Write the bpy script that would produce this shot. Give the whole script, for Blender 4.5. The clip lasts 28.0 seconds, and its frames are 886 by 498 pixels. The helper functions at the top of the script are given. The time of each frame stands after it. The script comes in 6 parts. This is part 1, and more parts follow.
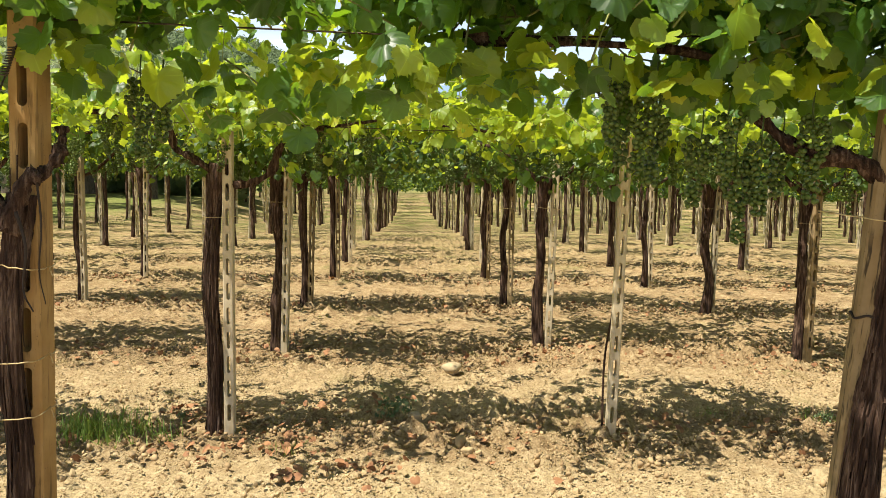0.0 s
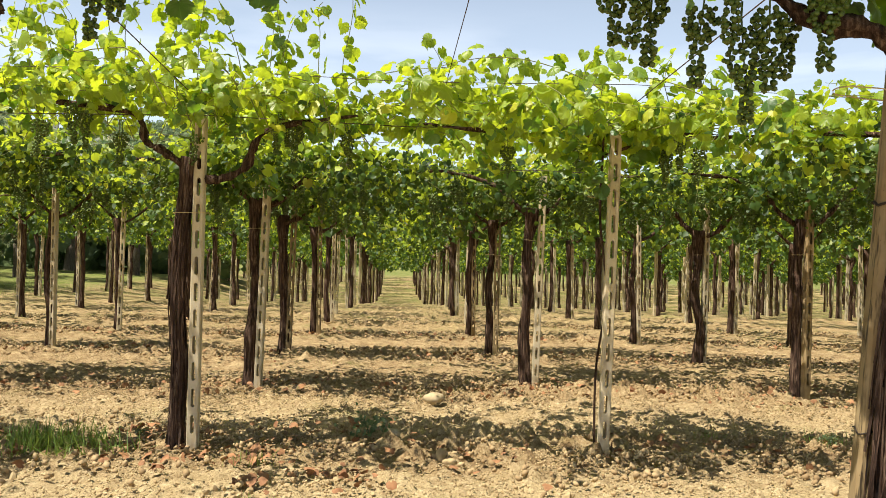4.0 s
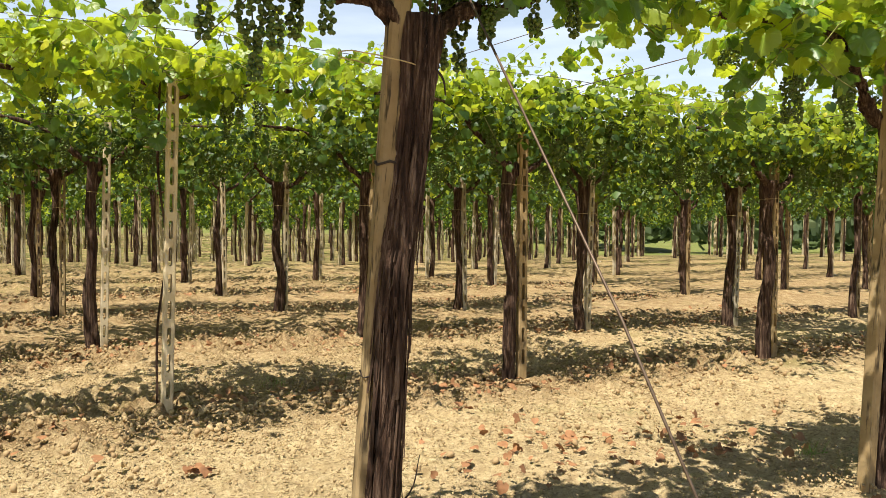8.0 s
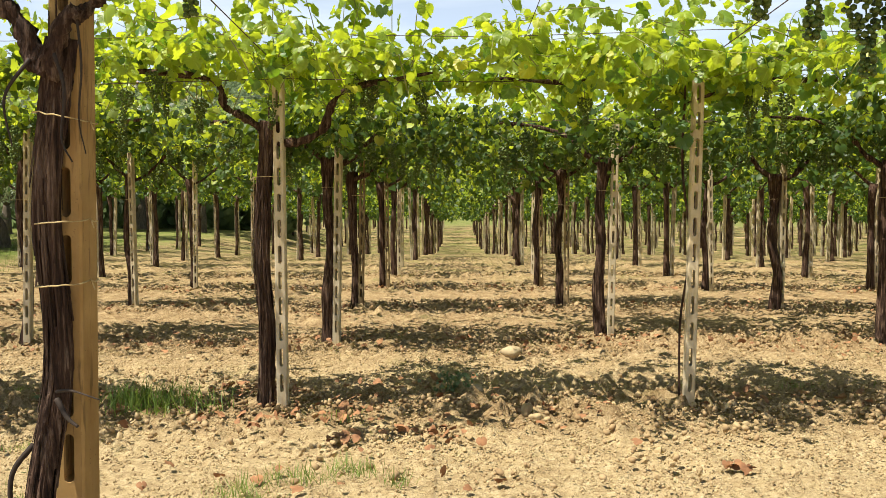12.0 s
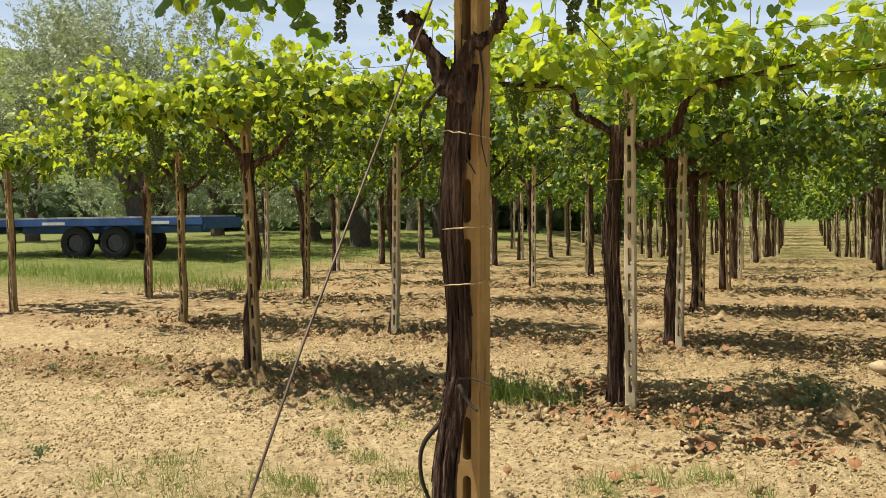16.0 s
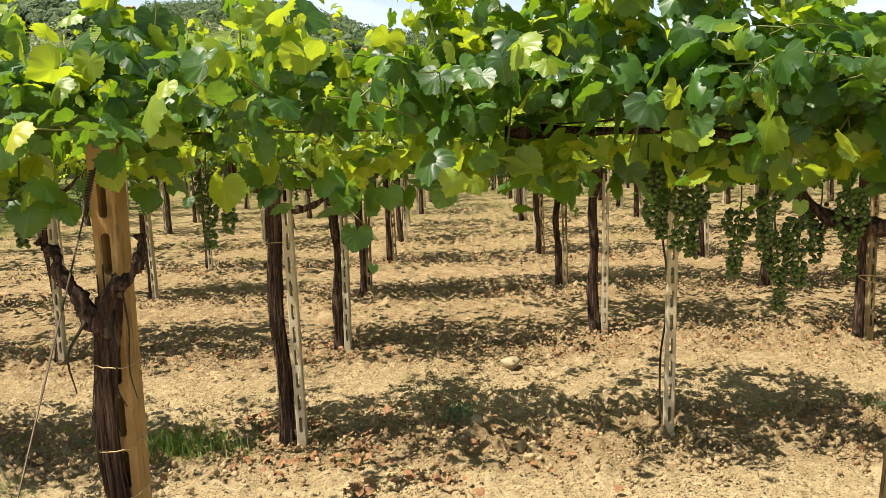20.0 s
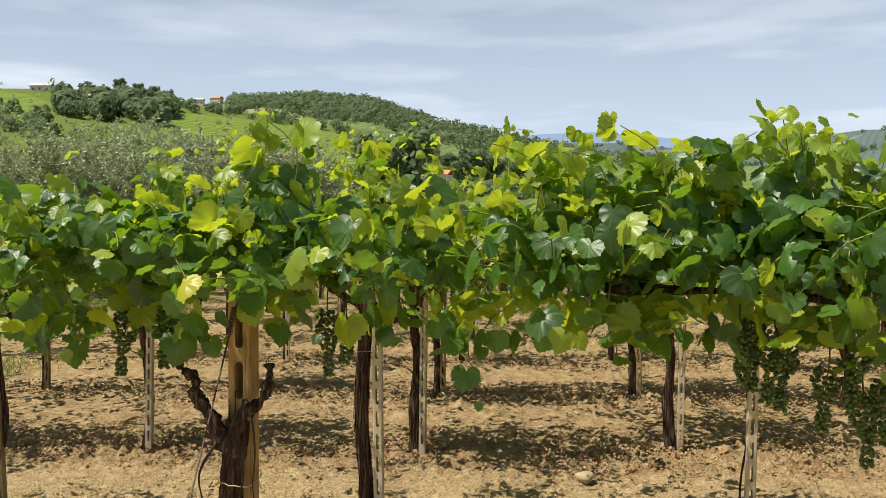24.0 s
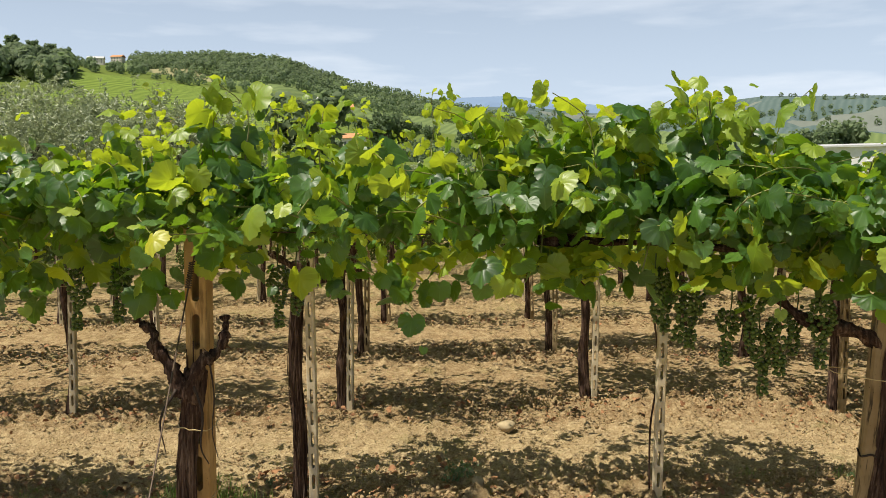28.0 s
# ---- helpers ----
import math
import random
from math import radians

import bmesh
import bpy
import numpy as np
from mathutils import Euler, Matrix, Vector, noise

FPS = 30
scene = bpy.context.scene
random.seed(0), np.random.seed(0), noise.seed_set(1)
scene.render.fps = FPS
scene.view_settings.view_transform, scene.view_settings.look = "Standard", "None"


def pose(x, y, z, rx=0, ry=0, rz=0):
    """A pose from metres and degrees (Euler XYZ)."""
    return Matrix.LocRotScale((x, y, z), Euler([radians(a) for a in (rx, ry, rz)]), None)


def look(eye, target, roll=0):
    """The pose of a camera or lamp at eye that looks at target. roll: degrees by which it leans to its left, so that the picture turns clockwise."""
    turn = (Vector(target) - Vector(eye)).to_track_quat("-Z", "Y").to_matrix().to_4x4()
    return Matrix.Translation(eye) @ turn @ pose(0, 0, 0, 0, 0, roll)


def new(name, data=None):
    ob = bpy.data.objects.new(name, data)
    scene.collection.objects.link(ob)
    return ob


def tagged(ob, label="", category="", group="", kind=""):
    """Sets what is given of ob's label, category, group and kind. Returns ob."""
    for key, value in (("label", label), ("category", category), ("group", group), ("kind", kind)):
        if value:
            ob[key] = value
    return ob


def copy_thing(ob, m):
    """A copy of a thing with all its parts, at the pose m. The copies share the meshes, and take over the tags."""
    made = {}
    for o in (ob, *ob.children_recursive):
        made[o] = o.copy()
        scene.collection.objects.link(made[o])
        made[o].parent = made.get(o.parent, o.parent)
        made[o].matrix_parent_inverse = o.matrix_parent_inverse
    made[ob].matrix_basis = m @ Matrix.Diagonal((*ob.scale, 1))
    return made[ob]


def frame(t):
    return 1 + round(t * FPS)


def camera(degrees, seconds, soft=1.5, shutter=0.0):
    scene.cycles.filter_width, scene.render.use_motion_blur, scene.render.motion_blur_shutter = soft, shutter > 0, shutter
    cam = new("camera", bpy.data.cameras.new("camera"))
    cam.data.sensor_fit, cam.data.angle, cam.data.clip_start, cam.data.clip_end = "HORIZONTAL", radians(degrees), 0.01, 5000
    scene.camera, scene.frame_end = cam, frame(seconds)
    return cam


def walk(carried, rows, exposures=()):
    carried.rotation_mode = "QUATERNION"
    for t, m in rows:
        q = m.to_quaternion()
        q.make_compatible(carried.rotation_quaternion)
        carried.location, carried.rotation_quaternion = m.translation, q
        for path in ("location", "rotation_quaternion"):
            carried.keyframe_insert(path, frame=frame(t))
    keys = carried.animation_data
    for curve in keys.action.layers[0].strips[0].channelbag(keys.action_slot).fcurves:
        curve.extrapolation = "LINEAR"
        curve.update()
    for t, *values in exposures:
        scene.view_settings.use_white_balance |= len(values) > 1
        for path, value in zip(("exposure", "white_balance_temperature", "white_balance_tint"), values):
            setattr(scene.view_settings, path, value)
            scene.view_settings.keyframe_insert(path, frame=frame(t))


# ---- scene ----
cam = camera(56.5, 28.0, soft=0.5)
PATH = [
    (0, (-0.308, 0.858, 1.75), (-0.231, 2.847, 1.556), 0.9),
    (0.5, (-0.299, 0.898, 1.704), (-0.201, 2.885, 1.501), 0.8),
    (1, (-0.307, 0.92, 1.659), (-0.18, 2.904, 1.445), 0.9),
    (1.5, (-0.286, 0.948, 1.605), (-0.147, 2.932, 1.397), 1.0),
    (2, (-0.277, 1.047, 1.425), (-0.143, 3.041, 1.494), 1.8),
    (2.5, (-0.286, 1.079, 1.264), (-0.177, 3.071, 1.414), 2.3),
    (4.5, (-0.234, 1.107, 1.167), (-0.107, 3.103, 1.148), 0.7),
    (5, (-0.179, 1.125, 1.167), (0.156, 3.096, 1.122), 0.8),
    (5.5, (-0.093, 1.144, 1.178), (0.566, 3.031, 1.115), 1.0),
    (6, (-0.05, 1.127, 1.177), (0.784, 2.944, 1.105), 1.0),
    (6.5, (-0.041, 1.128, 1.185), (0.874, 2.905, 1.109), 0.8),
    (7, (-0.036, 1.12, 1.193), (0.933, 2.868, 1.116), 0.7),
    (7.5, (-0.028, 1.095, 1.195), (0.962, 2.831, 1.116), 0.6),
    (8, (-0.03, 1.091, 1.197), (0.981, 2.815, 1.118), 0.6),
    (8.5, (-0.043, 1.089, 1.198), (0.974, 2.809, 1.114), 0.5),
    (9, (-0.094, 1.08, 1.201), (0.89, 2.82, 1.116), 0.3),
    (9.5, (-0.162, 1.097, 1.207), (0.648, 2.924, 1.117), -0.4),
    (10, (-0.217, 1.1, 1.201), (0.394, 3.003, 1.119), -1.1),
    (10.5, (-0.252, 1.099, 1.2), (0.195, 3.046, 1.113), -1.3),
    (11, (-0.287, 1.109, 1.196), (-0.012, 3.088, 1.103), -1.2),
    (11.5, (-0.342, 1.116, 1.211), (-0.25, 3.112, 1.116), -0.9),
    (12, (-0.397, 1.108, 1.221), (-0.429, 3.106, 1.122), -0.3),
    (12.5, (-0.438, 1.076, 1.219), (-0.594, 3.067, 1.124), -0.3),
    (13, (-0.508, 1.065, 1.246), (-0.866, 3.03, 1.139), -0.3),
    (13.5, (-0.523, 1.018, 1.239), (-0.988, 2.961, 1.139), -0.3),
    (15.5, (-0.549, 0.982, 1.245), (-1.34, 2.817, 1.149), -0.9),
    (16, (-0.527, 1.002, 1.237), (-1.316, 2.837, 1.147), -0.9),
    (16.5, (-0.485, 0.995, 1.237), (-1.169, 2.872, 1.148), -0.9),
    (17, (-0.426, 1.004, 1.248), (-0.904, 2.945, 1.158), -0.7),
    (17.5, (-0.362, 1.026, 1.277), (-0.621, 3.008, 1.227), -1.1),
    (18, (-0.313, 1.004, 1.415), (-0.407, 3.002, 1.372), -1.7),
    (18.5, (-0.28, 0.927, 1.647), (-0.33, 2.926, 1.601), -1.8),
    (19, (-0.261, 0.866, 1.882), (-0.303, 2.865, 1.829), -1.7),
    (19.5, (-0.247, 0.789, 2.04), (-0.296, 2.786, 1.926), -1.0),
    (20, (-0.295, 0.755, 2.149), (-0.353, 2.732, 1.85), -2.4),
    (20.5, (-0.3, 0.718, 2.264), (-0.322, 2.692, 1.941), -0.5),
    (21, (-0.326, 0.638, 2.347), (-0.335, 2.626, 2.125), -0.5),
    (21.5, (-0.359, 0.561, 2.343), (-0.369, 2.56, 2.277), 0.2),
    (23.5, (-0.407, 0.545, 2.354), (-0.602, 2.533, 2.278), -0.8),
    (24, (-0.407, 0.525, 2.35), (-0.62, 2.512, 2.273), -0.5),
    (24.5, (-0.422, 0.517, 2.338), (-0.882, 2.461, 2.237), -0.2),
    (25, (-0.499, 0.485, 2.348), (-1.142, 2.374, 2.225), -0.5),
    (25.5, (-0.501, 0.463, 2.348), (-1.158, 2.348, 2.221), -0.5),
    (26, (-0.491, 0.436, 2.35), (-1.089, 2.34, 2.219), -1.0),
    (26.5, (-0.448, 0.434, 2.351), (-0.766, 2.403, 2.207), -1.6),
    (27, (-0.419, 0.383, 2.352), (-0.578, 2.37, 2.193), -1.6),
    (27.5, (-0.48, 0.318, 2.336), (-0.6, 2.308, 2.174), -1.5),
    (28, (-0.497, 0.29, 2.335), (-0.504, 2.283, 2.169), -0.6),
]
EXPOSURES = [(0, 0.92), (2, 0.98), (4.5, 0.84), (7, 0.82), (10, 0.84), (12, 0.85), (13.5, 0.75), (15.5, 0.56), (16.5, 0.6), (17.5, 0.72), (19, 0.86), (20, 0.78), (21, 0.66), (23.5, 0.34), (28, 0.35)]
walk(cam, [(t, look(eye, target, roll)) for t, eye, target, roll in PATH], EXPOSURES)

# ---------------------------------------------------------------- light
SUN_AZ, SUN_EL = math.radians(-115), math.radians(64)   # azimuth from +y towards +x
world = bpy.data.worlds.new("sky_world")
scene.world = world
world.use_nodes = True
wn, wl = world.node_tree.nodes, world.node_tree.links
wn.clear()
w_out = wn.new("ShaderNodeOutputWorld")
w_bg = wn.new("ShaderNodeBackground")
w_sky = wn.new("ShaderNodeTexSky")
w_sky.sky_type = "NISHITA"
w_sky.sun_disc = False
w_sky.sun_elevation = SUN_EL
w_sky.sun_rotation = SUN_AZ
w_sky.air_density, w_sky.dust_density, w_sky.ozone_density = 1.0, 1.2, 1.2
w_bg.inputs["Strength"].default_value = 0.045
w_geo = wn.new("ShaderNodeTexCoord")
w_map = wn.new("ShaderNodeMapping")
w_map.inputs["Scale"].default_value = (2.2, 2.2, 13.0)
w_noise = wn.new("ShaderNodeTexNoise")
w_noise.inputs["Scale"].default_value, w_noise.inputs["Detail"].default_value = 1.7, 7
w_ramp = wn.new("ShaderNodeValToRGB")
w_ramp.color_ramp.elements[0].position, w_ramp.color_ramp.elements[1].position = 0.47, 0.66
w_sep = wn.new("ShaderNodeSeparateXYZ")
w_low = wn.new("ShaderNodeMapRange")
w_low.inputs["From Min"].default_value, w_low.inputs["From Max"].default_value = 0.30, 0.13
w_mul = wn.new("ShaderNodeMath")
w_mul.operation = "MULTIPLY"
w_half = wn.new("ShaderNodeMath")
w_half.operation, w_half.inputs[1].default_value = "MULTIPLY", 0.5
w_mix = wn.new("ShaderNodeMixRGB")
w_mix.inputs["Color2"].default_value = (19.2, 19.8, 20.6, 1)
wl.new(w_geo.outputs["Generated"], w_map.inputs["Vector"])
wl.new(w_map.outputs["Vector"], w_noise.inputs["Vector"])
wl.new(w_noise.outputs["Fac"], w_ramp.inputs["Fac"])
wl.new(w_geo.outputs["Generated"], w_sep.inputs["Vector"])
wl.new(w_sep.outputs["Z"], w_low.inputs["Value"])
wl.new(w_ramp.outputs["Color"], w_mul.inputs[0])
wl.new(w_low.outputs["Result"], w_mul.inputs[1])
wl.new(w_mul.outputs["Value"], w_half.inputs[0])
wl.new(w_half.outputs["Value"], w_mix.inputs["Fac"])
w_veil = wn.new("ShaderNodeMixRGB")
w_haze = wn.new("ShaderNodeMapRange")
w_haze.inputs["From Min"].default_value, w_haze.inputs["From Max"].default_value = 0.0, 0.56
w_haze.inputs["To Min"].default_value, w_haze.inputs["To Max"].default_value = 0.80, 0.0
wl.new(w_sep.outputs["Z"], w_haze.inputs["Value"])
wl.new(w_haze.outputs["Result"], w_veil.inputs["Fac"])
w_veil.inputs["Color2"].default_value = (14.4, 16.9, 20.3, 1)
wl.new(w_sky.outputs["Color"], w_veil.inputs["Color1"])
wl.new(w_veil.outputs["Color"], w_mix.inputs["Color1"])
wl.new(w_mix.outputs["Color"], w_bg.inputs["Color"])
wl.new(w_bg.outputs["Background"], w_out.inputs["Surface"])

sun_data = bpy.data.lights.new("sun", "SUN")
sun_data.energy, sun_data.angle, sun_data.color = 5.0, math.radians(0.53), (1.0, 0.93, 0.80)
sun = new("sun", sun_data)
sun_from = Vector((math.sin(SUN_AZ) * math.cos(SUN_EL), math.cos(SUN_AZ) * math.cos(SUN_EL), math.sin(SUN_EL)))
sun.matrix_world = look(sun_from * 60, (0, 0, 0))


# ---------------------------------------------------------------- materials
class Nodes:
    """A small wrapper to write node materials briefly."""

    def __init__(self, name):
        self.mat = bpy.data.materials.new(name)
        self.mat.use_nodes = True
        self.n, self.l = self.mat.node_tree.nodes, self.mat.node_tree.links
        self.bsdf = self.n["Principled BSDF"]
        self.out = self.n["Material Output"]

    def add(self, kind, **inputs):
        node = self.n.new(kind)
        for k, v in inputs.items():
            node.inputs[k.replace("_", " ")].default_value = v
        return node

    def link(self, a, b):
        self.l.new(a, b)

    def coords(self, scale, kind="Object"):
        tc, mp = self.add("ShaderNodeTexCoord"), self.add("ShaderNodeMapping")
        mp.inputs["Scale"].default_value = scale if isinstance(scale, tuple) else (scale,) * 3
        self.link(tc.outputs[kind], mp.inputs["Vector"])
        return mp.outputs["Vector"]

    def noise(self, vec, scale=1.0, detail=4, rough=0.55):
        nd = self.add("ShaderNodeTexNoise", Scale=scale, Detail=detail, Roughness=rough)
        if vec is not None:
            self.link(vec, nd.inputs["Vector"])
        return nd.outputs["Fac"]

    def ramp(self, fac, stops):
        nd = self.add("ShaderNodeValToRGB")
        el = nd.color_ramp.elements
        while len(el) < len(stops):
            el.new(0.5)
        for e, (p, c) in zip(el, stops):
            e.position = p
            e.color = (*c, 1) if len(c) == 3 else c
        self.link(fac, nd.inputs["Fac"])
        return nd.outputs["Color"]

    def mix(self, fac, a, b, mode="MIX"):
        nd = self.add("ShaderNodeMixRGB")
        nd.blend_type = mode
        for sock, v in ((nd.inputs["Fac"], fac), (nd.inputs["Color1"], a), (nd.inputs["Color2"], b)):
            if isinstance(v, (int, float)):
                sock.default_value = v
            elif isinstance(v, tuple):
                sock.default_value = (*v, 1)
            else:
                self.link(v, sock)
        return nd.outputs["Color"]

    def bump(self, height, strength, distance):
        nd = self.add("ShaderNodeBump", Strength=strength, Distance=distance)
        self.link(height, nd.inputs["Height"])
        self.link(nd.outputs["Normal"], self.bsdf.inputs["Normal"])
        return nd.outputs["Normal"]

    def set(self, color=None, rough=0.8, metal=0.0, spec=0.4):
        if color is not None:
            if isinstance(color, tuple):
                self.bsdf.inputs["Base Color"].default_value = (*color, 1)
            else:
                self.link(color, self.bsdf.inputs["Base Color"])
        self.bsdf.inputs["Roughness"].default_value = rough
        self.bsdf.inputs["Metallic"].default_value = metal
        self.bsdf.inputs["Specular IOR Level"].default_value = spec
        return self.mat


def simple(name, a, b, scale, rough=0.8, metal=0.0, bump=0.0, dist=0.01, detail=5, spec=0.4, stretch=None):
    k = Nodes(name)
    f = k.noise(k.coords(stretch or 1.0), scale, detail)
    c = k.ramp(f, [(0.3, a), (0.7, b)])
    if bump:
        k.bump(f, bump, dist)
    return k.set(c, rough, metal, spec)


def leaf_material(name, dark, light, yellow, trans, rough=0.42, trans_share=0.42, per_object=False, veins=True, patches=9.0, spots=0.35, gloss=0.6):
    k = Nodes(name)
    if per_object:
        rnd = k.add("ShaderNodeObjectInfo").outputs["Random"]
    else:
        rnd = k.add("ShaderNodeNewGeometry").outputs["Random Per Island"]
    mid = tuple(0.6 * a + 0.4 * b for a, b in zip(dark, light))
    base = k.ramp(rnd, [(0.0, dark), (0.6, mid), (0.92, light), (0.985, yellow)])
    patch = k.noise(k.coords(patches), 1.0, 3)
    base = k.mix(k.ramp(patch, [(0.4, (0, 0, 0)), (0.8, (spots,) * 3)]), base, light)
    if veins:
        uv = k.add("ShaderNodeTexCoord").outputs["UV"]
        sep = k.add("ShaderNodeSeparateXYZ")
        k.link(uv, sep.inputs[0])
        at = k.add("ShaderNodeMath")
        at.operation = "ARCTAN2"
        k.link(sep.outputs["X"], at.inputs[0])
        k.link(sep.outputs["Y"], at.inputs[1])
        fr = k.add("ShaderNodeMath")
        fr.operation, fr.inputs[1].default_value = "MULTIPLY", 3.6
        k.link(at.outputs[0], fr.inputs[0])
        cs = k.add("ShaderNodeMath")
        cs.operation = "COSINE"
        k.link(fr.outputs[0], cs.inputs[0])
        vein = k.ramp(cs.outputs[0], [(0.985, (0, 0, 0)), (0.999, (0.35, 0.35, 0.35))])
        base = k.mix(vein, base, tuple(min(1, v * 1.9 + 0.03) for v in light))
        k.bump(cs.outputs[0], 0.12, 0.002)
    k.set(base, rough, 0.0, gloss)
    tr = k.add("ShaderNodeBsdfTranslucent")
    tcol = k.mix(rnd, trans, tuple(min(1, v * 1.25) for v in trans))
    k.link(tcol, tr.inputs["Color"])
    mx = k.add("ShaderNodeMixShader")
    mx.inputs[0].default_value = trans_share
    k.link(k.bsdf.outputs[0], mx.inputs[1])
    k.link(tr.outputs[0], mx.inputs[2])
    k.link(mx.outputs[0], k.out.inputs["Surface"])
    return k.mat


def soil_material():
    k = Nodes("dry_tilled_soil")
    p = k.coords(1.0)
    fine = k.mix(0.35, k.noise(p, 24, 9, 0.78), k.noise(p, 90, 5, 0.75))
    mid = k.noise(p, 9, 8, 0.72)
    big = k.noise(p, 0.55, 4)
    # the darkest stop paints shade into the hollows between crumbs
    col = k.ramp(fine, [(0.34, (0.10, 0.06, 0.026)), (0.42, (0.44, 0.325, 0.165)), (0.53, (0.61, 0.475, 0.27)), (0.66, (0.80, 0.66, 0.42))])
    col = k.mix(k.ramp(mid, [(0.47, (0, 0, 0)), (0.64, (0.7, 0.7, 0.7))]), col, (0.34, 0.235, 0.12))
    # dark specks painted for the small shadows between clods
    crevice_shade = k.ramp(k.noise(p, 42, 3, 0.6), [(0.56, (0, 0, 0)), (0.64, (0.75, 0.75, 0.75))])
    col = k.mix(crevice_shade, col, (0.20, 0.13, 0.06))
    col = k.mix(k.ramp(big, [(0.5, (0, 0, 0)), (0.75, (0.35, 0.35, 0.35))]), col, (0.60, 0.455, 0.26))
    # reddish, freshly tilled strips under the vine rows
    sepa = k.add("ShaderNodeSeparateXYZ")
    k.link(p, sepa.inputs[0])
    sway = k.noise(p, 0.8, 4, 0.6)
    strip = None
    for op, value in (("ADD", -6.15), ("MULTIPLY", 2 * math.pi / 2.46), ("COSINE", 0)):
        nd = k.add("ShaderNodeMath")
        nd.operation, nd.inputs[1].default_value = op, value
        k.link(strip or sepa.outputs["Y"], nd.inputs[0])
        strip = nd.outputs[0]
    till = k.add("ShaderNodeMapRange")
    till.inputs["From Min"].default_value, till.inputs["From Max"].default_value = 5.0, 6.0
    k.link(sepa.outputs["Y"], till.inputs["Value"])
    edge = k.mix(0.55, strip, k.ramp(sway, [(0.3, (-0.6,) * 3), (0.7, (1.2,) * 3)]))
    tl = k.mix(1.0, till.outputs[0], k.ramp(edge, [(0.15, (0, 0, 0)), (0.6, (0.85, 0.85, 0.85))]), "MULTIPLY")
    # behind the second row the vines' dense shade is put into the soil colour
    deep = k.add("ShaderNodeMapRange")
    deep.inputs["From Min"].default_value, deep.inputs["From Max"].default_value = 6.4, 9.0
    deep.inputs["To Max"].default_value = 0.8
    k.link(sepa.outputs["Y"], deep.inputs["Value"])
    tl = k.mix(1.0, tl, deep.outputs[0], "LIGHTEN")
    tl = k.mix(1.0, tl, k.ramp(k.noise(p, 5.5, 6, 0.75), [(0.35, (0.25, 0.25, 0.25)), (0.6, (1, 1, 1))]), "MULTIPLY")
    # one dark brown serves the tilled strips and the painted shade
    col = k.mix(tl, col, k.ramp(fine, [(0.36, (0.045, 0.023, 0.011)), (0.5, (0.225, 0.135, 0.062)), (0.66, (0.43, 0.285, 0.14))]))
    # grass cover: sparse under the vines far off, full to the west of them
    sep = k.add("ShaderNodeSeparateXYZ")
    k.link(p, sep.inputs[0])
    west = k.add("ShaderNodeMapRange")
    west.inputs["From Min"].default_value, west.inputs["From Max"].default_value = -10.2, -12.0
    k.link(sep.outputs["X"], west.inputs["Value"])
    north = k.add("ShaderNodeMapRange")
    north.inputs["From Min"].default_value, north.inputs["From Max"].default_value = 9.5, 13.0
    k.link(sep.outputs["Y"], north.inputs["Value"])
    both = k.add("ShaderNodeMath")
    both.operation = "MULTIPLY"
    k.link(west.outputs[0], both.inputs[0])
    k.link(north.outputs[0], both.inputs[1])
    far = k.add("ShaderNodeMapRange")
    far.inputs["From Min"].default_value, far.inputs["From Max"].default_value = 66, 74
    k.link(sep.outputs["Y"], far.inputs["Value"])
    east = k.add("ShaderNodeMapRange")
    east.inputs["From Min"].default_value, east.inputs["From Max"].default_value = 32, 37
    k.link(sep.outputs["X"], east.inputs["Value"])
    rim = k.add("ShaderNodeMath")
    rim.operation = "MAXIMUM"
    k.link(both.outputs[0], rim.inputs[0])
    k.link(east.outputs[0], rim.inputs[1])
    mx = k.add("ShaderNodeMath")
    mx.operation = "MAXIMUM"
    k.link(rim.outputs[0], mx.inputs[0])
    k.link(far.outputs[0], mx.inputs[1])
    patch = k.noise(p, 0.9, 5, 0.7)
    weeds = k.ramp(patch, [(0.58, (0, 0, 0)), (0.72, (0.45, 0.45, 0.45))])
    field = k.ramp(k.noise(p, 1.4, 6, 0.7), [(0.3, (0.55, 0.55, 0.55)), (0.6, (1, 1, 1))])
    lane = k.add("ShaderNodeMapRange")
    lane.inputs["From Min"].default_value, lane.inputs["From Max"].default_value = 12, 34
    k.link(sep.outputs["Y"], lane.inputs["Value"])
    thick = k.ramp(patch, [(0.38, (0, 0, 0)), (0.6, (0.75, 0.75, 0.75))])
    weeds = k.mix(lane.outputs[0], weeds, thick)
    cover = k.mix(mx.outputs[0], weeds, field)
    green = k.ramp(k.noise(p, 7, 4), [(0.3, (0.075, 0.11, 0.02)), (0.7, (0.18, 0.22, 0.05))])
    col = k.mix(cover, col, green)
    k.bump(fine, 1.0, 0.038)
    return k.set(col, 0.95, 0, 0.15)


